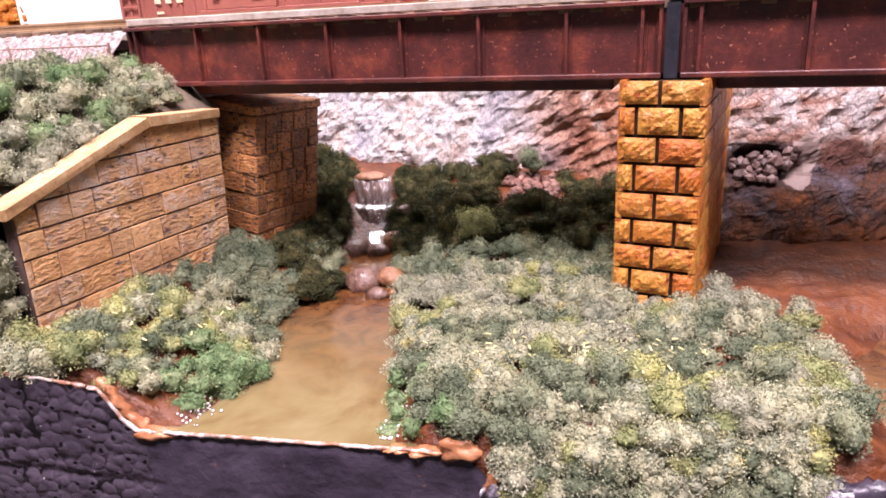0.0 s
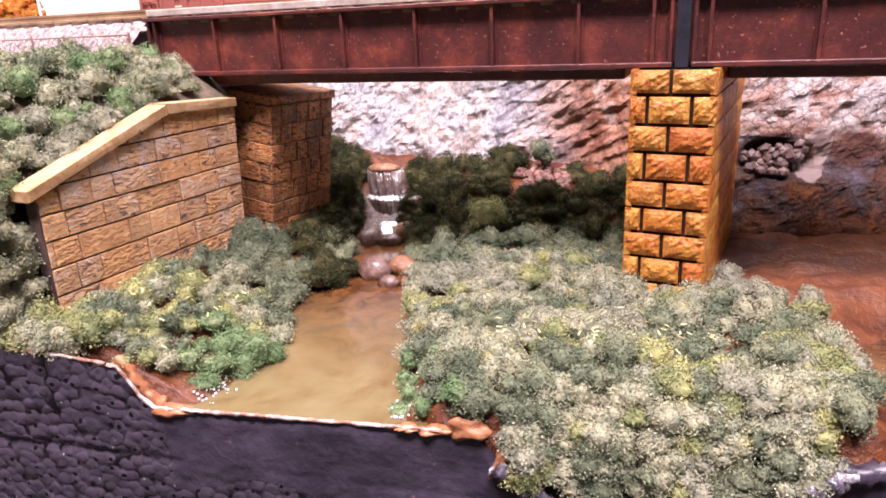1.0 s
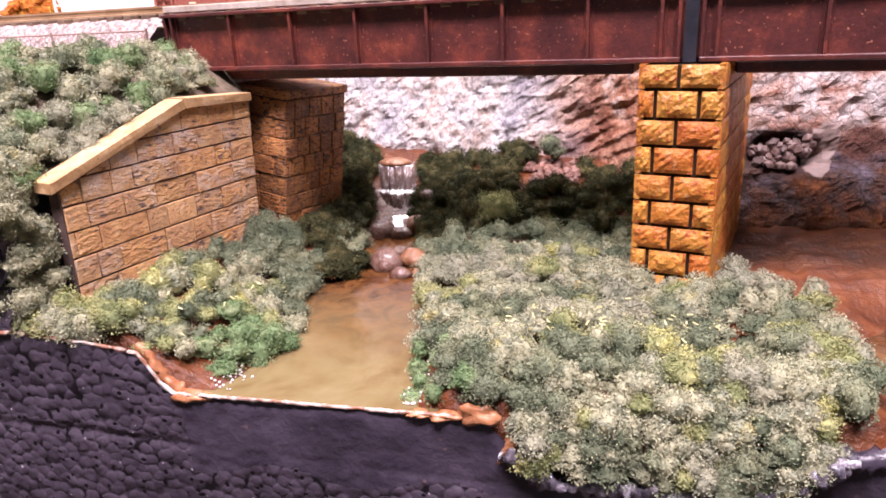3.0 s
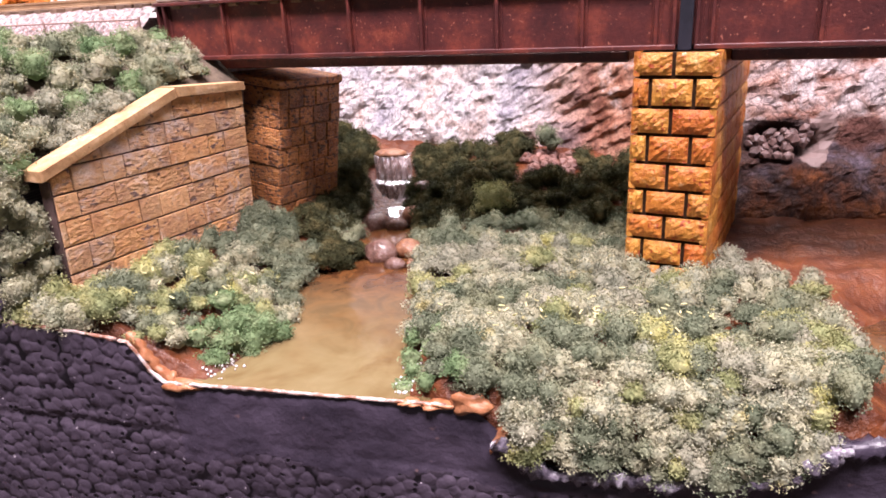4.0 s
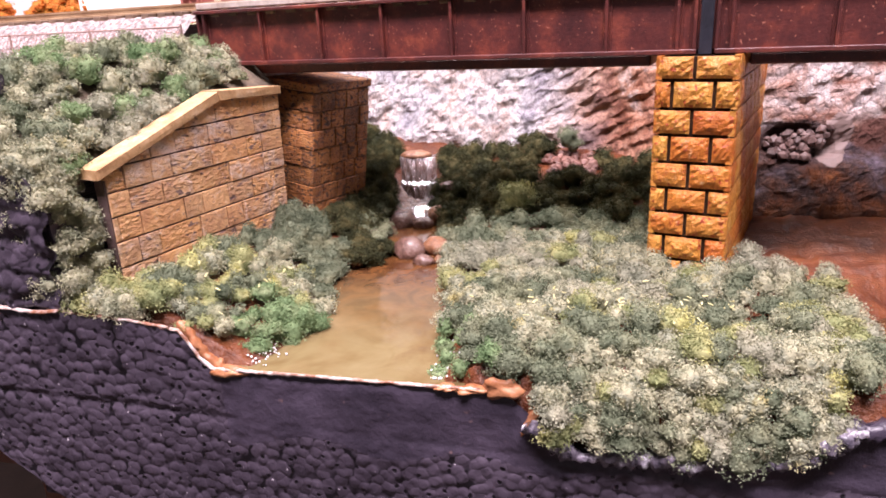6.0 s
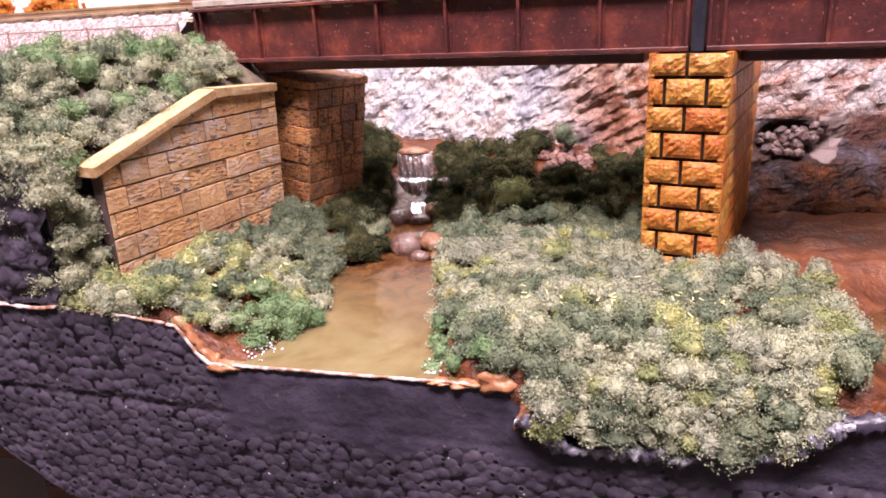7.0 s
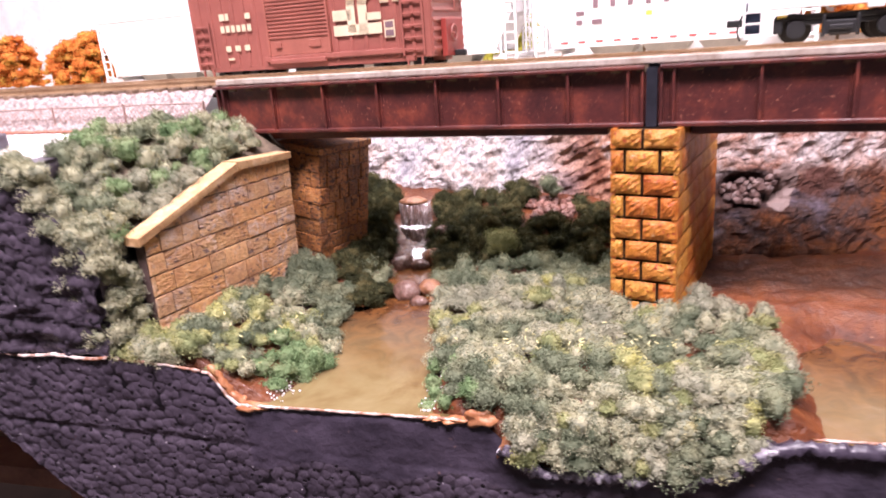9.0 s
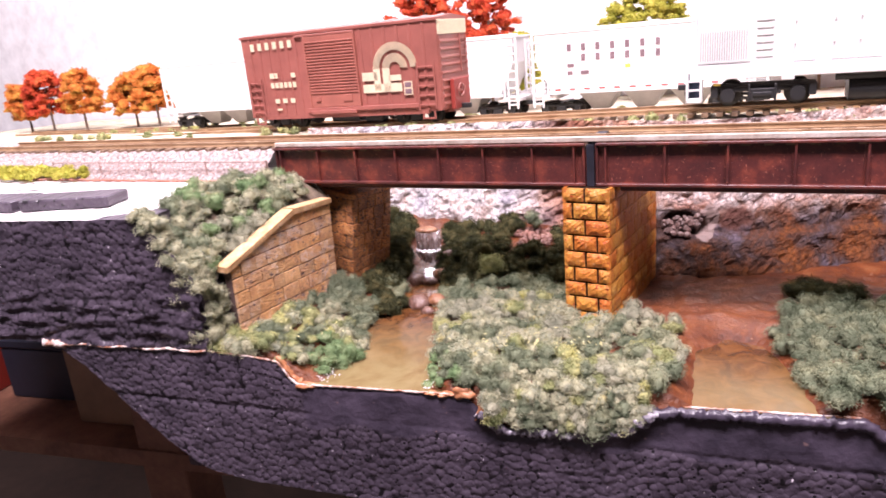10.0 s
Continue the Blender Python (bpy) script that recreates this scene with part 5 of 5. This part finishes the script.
# ---- backdrop and room ----
WALLW = mottled("matt_white_paint", [(0.3, (0.82, 0.81, 0.82)), (0.7, (0.88, 0.87, 0.88))], 160, 0.9, 20, 0.2, 0.2)
# Walls added out of view; grey cuts the light bounced onto the layout.
WALLG = mottled("grey_wall_paint", [(0.3, (0.22, 0.21, 0.21)), (0.7, (0.28, 0.27, 0.27))], 160, 0.9, 20, 0.2, 0.2)
bd = sheet("backdrop", np.linspace(-1500, 1500, 40), np.linspace(-40, 700, 12), lambda S, Z: (*sp(S, 500 + 0 * S, 0)[:2], Z), WALLW)
tagged(bd, "plain white backdrop behind the layout", "backdrop", kind="structure")
tagged(part("ceiling", boxes((-2000, 2000, -1800, 1200, 1400, 1430)), WALLW), "plain white ceiling", "ceiling", kind="structure")
for nm, row in (("wall_south", (-2000, 2000, -1830, -1800, -900, 1400)), ("wall_west", (-2030, -2000, -1800, 1200, -900, 1400)), ("wall_east", (2000, 2030, -1800, 1200, -900, 1400)), ("wall_north", (-2000, 2000, 1200, 1230, -900, 1400))):
    tagged(part(nm, boxes(row), WALLG), "plain grey room wall", "wall", kind="structure")
FLOORM = mottled("brown_floor", [(0.3, (0.03, 0.016, 0.012)), (0.7, (0.07, 0.04, 0.03))], 200, 0.6, 30, 1.0)
tagged(part("floor", boxes((-2000, 2000, -1800, 1200, -930, -900)), FLOORM), "brown room floor under the layout", "floor", kind="structure")

# ---- things stored under the layout ----
WOOD = mottled("dim_brown_wood", [(0.3, (0.16, 0.065, 0.04)), (0.7, (0.34, 0.16, 0.10))], 30, 0.6, 4, 0.4)
shelf = empty("shelf")
tagged(shelf, "brown wooden storage shelf under the layout", "shelf")
part("shelf_board", boxes((-700, 300, 230, 520, -150, -138)), WOOD, shelf)
for x in (-640, -290, -130, 220):
    part("post", boxes((x, x + 34, 232, 266, -900, 0), bevel=1), WOOD, shelf)
for x0, x1, y0, z1, col, label in [(-560, -470, 260, -70, (0.30, 0.03, 0.02), "red cardboard box on the shelf"), (-450, -380, 280, -95, (0.02, 0.022, 0.04), "dark blue plastic box on the shelf"),
                                   (-360, -300, 255, -60, (0.36, 0.2, 0.12), "tan cardboard box on the shelf"), (-240, -150, 270, -80, (0.42, 0.22, 0.12), "orange-brown cardboard carton on the shelf"), (-100, -40, 250, -90, (0.02, 0.07, 0.16), "blue plastic bin on the shelf")]:
    m_ = plain("box_paint", col, 0.5)
    b_ = part("storage_box", boxes((x0, x1, y0, y0 + 120, -138, z1), bevel=1.5), m_)
    tagged(b_, label, "box")
    part("box_lid", boxes((x0 - 1.5, x1 + 1.5, y0 - 1.5, y0 + 121, z1 + 0.2, z1 + 8), bevel=1.5), m_, b_)


# ---- waterfall ----
def fall_mat():
    m, nt, p = mat("clear_resin_waterfall")
    co = coords(nt)
    stretch = nt.nodes.new("ShaderNodeMapping")
    stretch.inputs["Scale"].default_value = (1.0, 0.25, 0.3)
    nt.links.new(co, stretch.inputs["Vector"])
    a = noise_of(nt, stretch.outputs["Vector"], 1.6, 4, 0.6, 0.6)
    # White end of the ramp: streaks and bright glints put into the colour.
    nt.links.new(ramp(nt, a, [(0.42, (0.17, 0.10, 0.08)), (0.60, (0.33, 0.26, 0.25)), (0.74, (0.84, 0.82, 0.82))]), p.inputs["Base Color"])
    p.inputs["Roughness"].default_value = 0.2
    p.inputs["Transmission Weight"].default_value = 0.5
    p.inputs["Coat Weight"].default_value = 0.35
    bump(nt, p, a, 0.9, 0.8)
    return m


FALLS = fall_mat()
ORANGE_WET = mottled("wet_orange_rock", [(0.3, (0.12, 0.045, 0.02)), (0.5, (0.26, 0.12, 0.06)), (0.7, (0.36, 0.19, 0.11))], 2.5, 0.3, 0.9, 0.5, 0.9)
WETROCK = mottled("wet_brown_rock", [(0.3, (0.08, 0.036, 0.024)), (0.55, (0.19, 0.105, 0.08)), (0.75, (0.32, 0.24, 0.22))], 3.5, 0.25, 0.9, 0.5, 0.9, coat=0.25)
FALL = ([0, 0.06, 0.45, 0.5, 0.8, 0.84, 1.0], [212, 208.5, 204.5, 202.5, 199, 196, 190], [17.8, 17.4, 10.2, 9.6, 4.2, 3.8, 0.2])


def fall_pts(U, T):
    w = np.interp(T, [0, 0.3, 0.8, 1], [6.2, 6.2, 6.8, 7.2])
    X = np.interp(T, [0, 0.5, 1], [-65.2, -63.2, -60.0]) + U * w
    Y = np.interp(T, FALL[0], FALL[1]) + 2.2 * U * U - 0.9 * fbm(np.stack([U * 12, T * 3, 0 * U], -1), 3.0, 3)
    Z = np.interp(T, FALL[0], FALL[2]) + 0.3 * fbm(np.stack([U * 9, T * 20, 0 * U + 4], -1), 3.0, 3)
    return X, Y, Z


falls = sheet("waterfall", np.linspace(-1, 1, 40), np.linspace(0, 1, 70), fall_pts, FALLS)
tagged(falls, "glossy clear resin waterfall with white streaks", "waterfall")


def boulder(r, seed, squash=(1, 1, 0.8), n=2, rough=1.0):
    bm = bmesh.new()
    bmesh.ops.create_icosphere(bm, subdivisions=n, radius=r * MM)
    for v in bm.verts:
        d = v.co.normalized()
        k = 1 + rough * 0.28 * noise.noise(d * 1.3 + Vector((seed * 3.7, 0, 0))) + rough * 0.14 * noise.noise(d * 3.1 + Vector((0, seed * 2.3, 0)))
        v.co = Vector((v.co.x * squash[0], v.co.y * squash[1], v.co.z * squash[2])) * k
    return bm


for x, y, z, rr, label, mt in [(-65.5, 212, 17.9, 5.0, "orange-brown ledge stone at the head of the waterfall", ORANGE_WET), (-64.5, 187.5, 1.0, 4.6, "wet grey-brown boulder at the waterfall's foot", WETROCK),
                               (-53.2, 191, 2.6, 3.8, "wet orange-brown boulder beside the waterfall", ORANGE_WET), (-57.5, 187, 0.6, 3.2, "small wet boulder in the plunge pool", WETROCK), (-52.5, 201, 9.0, 3.0, "pinkish wet stone beside the waterfall", WETROCK), (-53.9, 159.5, 1.6, 4.4, "wet grey-brown boulder in the plunge pool", WETROCK), (-47.1, 162.1, 1.8, 3.6, "wet orange-brown boulder in the plunge pool", ORANGE_WET), (-48.5, 153.7, 0.6, 2.6, "small wet boulder at the pool's head", WETROCK), (-44.0, 154.7, 0.4, 1.8, "small wet orange stone at the pool's head", ORANGE_WET)]:
    st = part("boulder", boulder(rr, x, (1.1, 0.8, 0.3) if z > 15 else (1.1, 0.9, 0.8)), mt, smooth=True)
    st.location = V(x, y, z)
    tagged(st, label, "boulder", group="boulders by the waterfall")

# ---- rubble on the rock ledges ----
DARKROCK = mottled("dark_rubble", [(0.3, (0.05, 0.03, 0.03)), (0.6, (0.16, 0.10, 0.09)), (0.8, (0.40, 0.34, 0.33))], 4, 0.5, 0.8, 0.2, shift=True)
PINKROCK = mottled("reddish_rubble", [(0.3, (0.12, 0.05, 0.038)), (0.7, (0.28, 0.15, 0.12))], 4, 0.6, 0.8, 0.2, shift=True)
stones = [part("rubble_stone", boulder(1.0, k, (1.1, 1, 0.85), 1), DARKROCK) for k in range(3)]
for st in stones:
    tagged(st, "small dark rubble stone on the rock ledge", "stone", group="rubble stones")


def strew(count, x0, x1, z_of, mt, label, up):
    for k in range(count):
        x = rng.uniform(x0, x1)
        z = z_of(x) + rng.uniform(0, up)
        st = stones[k % 3].copy()
        st.data = stones[k % 3].data if mt is DARKROCK else pink[k % 3]
        scene.collection.objects.link(st)
        y = float(back_y(x)) + 0.22 * z - 1.5 - 0.8 * rng.random()
        if mt is PINKROCK:
            y = rng.uniform(197, 209)
            z = float(land(x, y)) + rng.uniform(0.6, 1.6)
        st.matrix_world = Matrix.Translation(V(x, y, z)) @ Euler(rng.uniform(0, 6, 3)).to_matrix().to_4x4() @ Matrix.Scale(rng.uniform(1.1, 1.9), 4)
        tagged(st, label)


pink = []
for st in stones:
    me = st.data.copy()
    me.materials[0] = PINKROCK
    pink.append(me)
for k, st in enumerate(stones):
    x = 46 + 2.5 * k
    st.matrix_world = Matrix.Translation(V(x, float(back_y(x)) + 1.0, 21.5)) @ Matrix.Scale(1.5, 4)
strew(40, 42, 57, lambda x: 20.5 + 0.25 * (x - 42), DARKROCK, "small dark rubble stone on the rock ledge", 5.5)
strew(52, -21, -4, lambda x: 17.5 - 0.10 * (x + 22), PINKROCK, "small reddish rubble stone above the bushes", 4.0)

ORANGE = mottled("orange_plaster", [(0.3, (0.30, 0.10, 0.035)), (0.7, (0.52, 0.24, 0.12))], 4, 0.4, 0.9, 0.3)


# ---- edges and lips of the foam ----
def ridge(name, pts, radius, material, label, category, seed=0, smooth=True):
    """An uneven roll of plaster along a line of points, radius(t) in millimetres."""
    pts = np.asarray(pts, float)
    n, k = len(pts), 8
    T = np.gradient(pts, axis=0)
    T /= np.linalg.norm(T, axis=1)[:, None]
    A = np.cross(T, (0, 1, 0))
    A /= np.linalg.norm(A, axis=1)[:, None]
    verts = []
    for i in range(n):
        for j in range(k):
            a = j * math.tau / k
            rr = radius(i / (n - 1)) * (1 + 0.95 * noise.noise(Vector((pts[i][0] * 0.8 + seed, a * 1.2, pts[i][2] * 0.8))))
            verts.append((pts[i] + rr * (A[i] * math.cos(a) + np.array((0, 1, 0)) * math.sin(a))) * MM)
    faces = [(i * k + j, i * k + (j + 1) % k, (i + 1) * k + (j + 1) % k, (i + 1) * k + j) for i in range(n - 1) for j in range(k)]
    faces += [tuple(range(k)), tuple(range((n - 1) * k, n * k))]
    ob = mesh_ob(name, verts, faces, material, smooth=smooth)
    return tagged(ob, label, category, kind="structure")


def lip(x0, x1, step, dz=0.0, y=91.6):
    xs = np.arange(x0, x1, step)
    return np.stack([xs, np.full(xs.shape, y), np.interp(xs, *LIP) + dz], -1)


RIM = mottled("chipped_white_edge", [(0.42, (0.28, 0.12, 0.07)), (0.56, (0.55, 0.44, 0.40)), (0.72, (0.82, 0.77, 0.76))], 3, 0.35, 0.7, 0.25)
GLAZE = mottled("glazed_grey_plaster", [(0.38, (0.04, 0.034, 0.05)), (0.54, (0.20, 0.17, 0.21)), (0.70, (0.74, 0.72, 0.76))], 3.2, 0.25, 1.0, 0.5, 1.0, coat=0.7)
ridge("trim", lip(-82, -21, 0.6, 0.1, 91.0), lambda t: 0.34, RIM, "chipped white plaster edge along the pond", "trim", 3)
ridge("trim", lip(-106, -82, 0.6, 0.2, 91.2), lambda t: 0.35, RIM, "thin tan plaster edge along the bank", "trim", 5)
ridge("trim", lip(-13, 40, 0.5, -1.2, 90.4), lambda t: 1.5 + 0.7 * math.sin(t * 23) * math.sin(t * 9), GLAZE, "glazed grey-white plaster edge under the island", "trim", 8)
ridge("trim", lip(36, 112, 0.8, -1.3, 91.4), lambda t: 1.7, SMOOTH, "rounded black plaster lip before the second pond", "trim", 11)
ridge("trim", lip(46, 90, 0.6, 0.25, 92.2), lambda t: 0.35, RIM, "thin tan edge of the second pond", "trim", 12)
xs = np.arange(-176, -106, 0.7)
ridge("trim", np.stack([xs, np.full(xs.shape, 90.6), 10.3 + 0.3 * np.sin(xs * 0.35)], -1), lambda t: 0.42 + (0.9 if t < 0.14 else 0), RIM, "white glue seam between the two foam layers", "trim", 14)
ridge("trim", lip(-81, -72.5, 0.4, 0.2, 92.6), lambda t: 1.1, ORANGE, "orange plaster roll down to the pond edge", "trim", 21)
for x, z, sx, sz in ((-71, -0.6, 4.6, 1.1), (-17.5, 0.4, 3.0, 1.9), (-23.5, -0.4, 2.8, 0.7), (-12.2, -4.8, 1.3, 3.6), (-28, -0.2, 2.0, 0.5)):
    st = part("plaster_lump", boulder(1.0, x, (sx, 1.2, sz), 3, 2.4), ORANGE, smooth=True)
    st.matrix_world = Matrix.Translation(V(x, 91.4, z)) @ Matrix.Rotation(radians(30 if sz > 3 else 0), 4, "Y")
    tagged(st, "orange plaster lump on the pond's front edge", "plaster lump", group="plaster lumps")

bm = bmesh.new()
for k in range(90):
    x, y = (rng.normal(-66.5, 1.8), rng.normal(98, 2.5)) if k % 2 else (rng.normal(-29.5, 1.3), rng.normal(97, 5))
    y = max(y, 93.5)
    bmesh.ops.create_icosphere(bm, subdivisions=1, radius=rng.uniform(0.12, 0.32) * MM, matrix=Matrix.Translation(V(x, y, max(0.2, float(land(x, y)) + 0.3))))
GLINT = plain("white_resin_drops", (0.8, 0.78, 0.78), 0.08)
tagged(part("resin_drops", bm, GLINT), "white resin drops along the waterline", "resin drops", kind="stuff")

# ---- black slab and grass on the upper foam ----
slabs = part("foam_offcut", boxes((-260, -190, 104, 120, 56.2, 60.5), bevel=0.5), FOAM)
tagged(slabs, "flat black-painted foam offcut lying on the white ground", "foam offcut")
slabs = part("foam_offcut", boxes((-18, 18, -7, 7, -2, 2.2), bevel=0.5), FOAM)
slabs.matrix_world = Matrix.Translation(V(-170, 114, 58.3)) @ Matrix.Rotation(radians(9), 4, "Z")
tagged(slabs, "short black-painted foam offcut beside the longer one", "foam offcut")
grass = [(*sp(rng.uniform(-300, -236), rng.uniform(-20, -6), 0)[:2], 57.5 + rng.uniform(0, 3), rng.uniform(1.4, 2.4)) for k in range(120)]
tagged(clumps("grass", grass, LIME, 0.4), "dry yellow-green grass at the embankment's foot", "grass", kind="stuff")
tufts = []
for k in range(90):
    s_, p_ = rng.uniform(-420, 120), rng.choice([rng.uniform(140, 185), rng.uniform(232, 260), rng.uniform(84, 98)])
    tufts.append((*sp(s_, p_, 0)[:2], float(np.interp(p_, FAR_P, FAR_Z)) + 1, rng.uniform(1.6, 3.4)))
tagged(clumps("grass", tufts, OLIVE, 0.6), "dry olive weeds between the rear tracks", "grass", kind="stuff")

# ---- fence before the embankment ----
WIRE = plain("rusty_fence_wire", (0.32, 0.20, 0.17), 0.5, 0.3)
fence = empty("fence")
tagged(fence, "low rusty chain-link fence before the ballast embankment", "fence")
F0, F1, FP, FZ0, FZ1 = -260.0, -128.0, -9.0, 54.5, 63.2
for s_ in np.arange(F0, F1 + 1, 33):
    bm = bmesh.new()
    rod(bm, V(*sp(s_, FP, FZ0 - 2)), V(*sp(s_, FP, FZ1 + 0.6)), 0.3, 6)
    part("post", bm, WIRE, fence)
bm = bmesh.new()
rod(bm, V(*sp(F0, FP, FZ1)), V(*sp(F1, FP, FZ1)), 0.22, 6)
part("top_rail", bm, WIRE, fence)
bm = bmesh.new()
h = FZ1 - FZ0
for s_ in np.arange(F0, F1, 1.7):
    for sg in (1, -1):
        a = sp(s_ if sg == 1 else s_ + h * 0.8, FP, FZ0)
        b = sp(min(s_ + h * 0.8, F1) if sg == 1 else s_, FP, FZ1)
        rod(bm, V(*a), V(*b), 0.07, 3)
part("wire_mesh", bm, WIRE, fence)
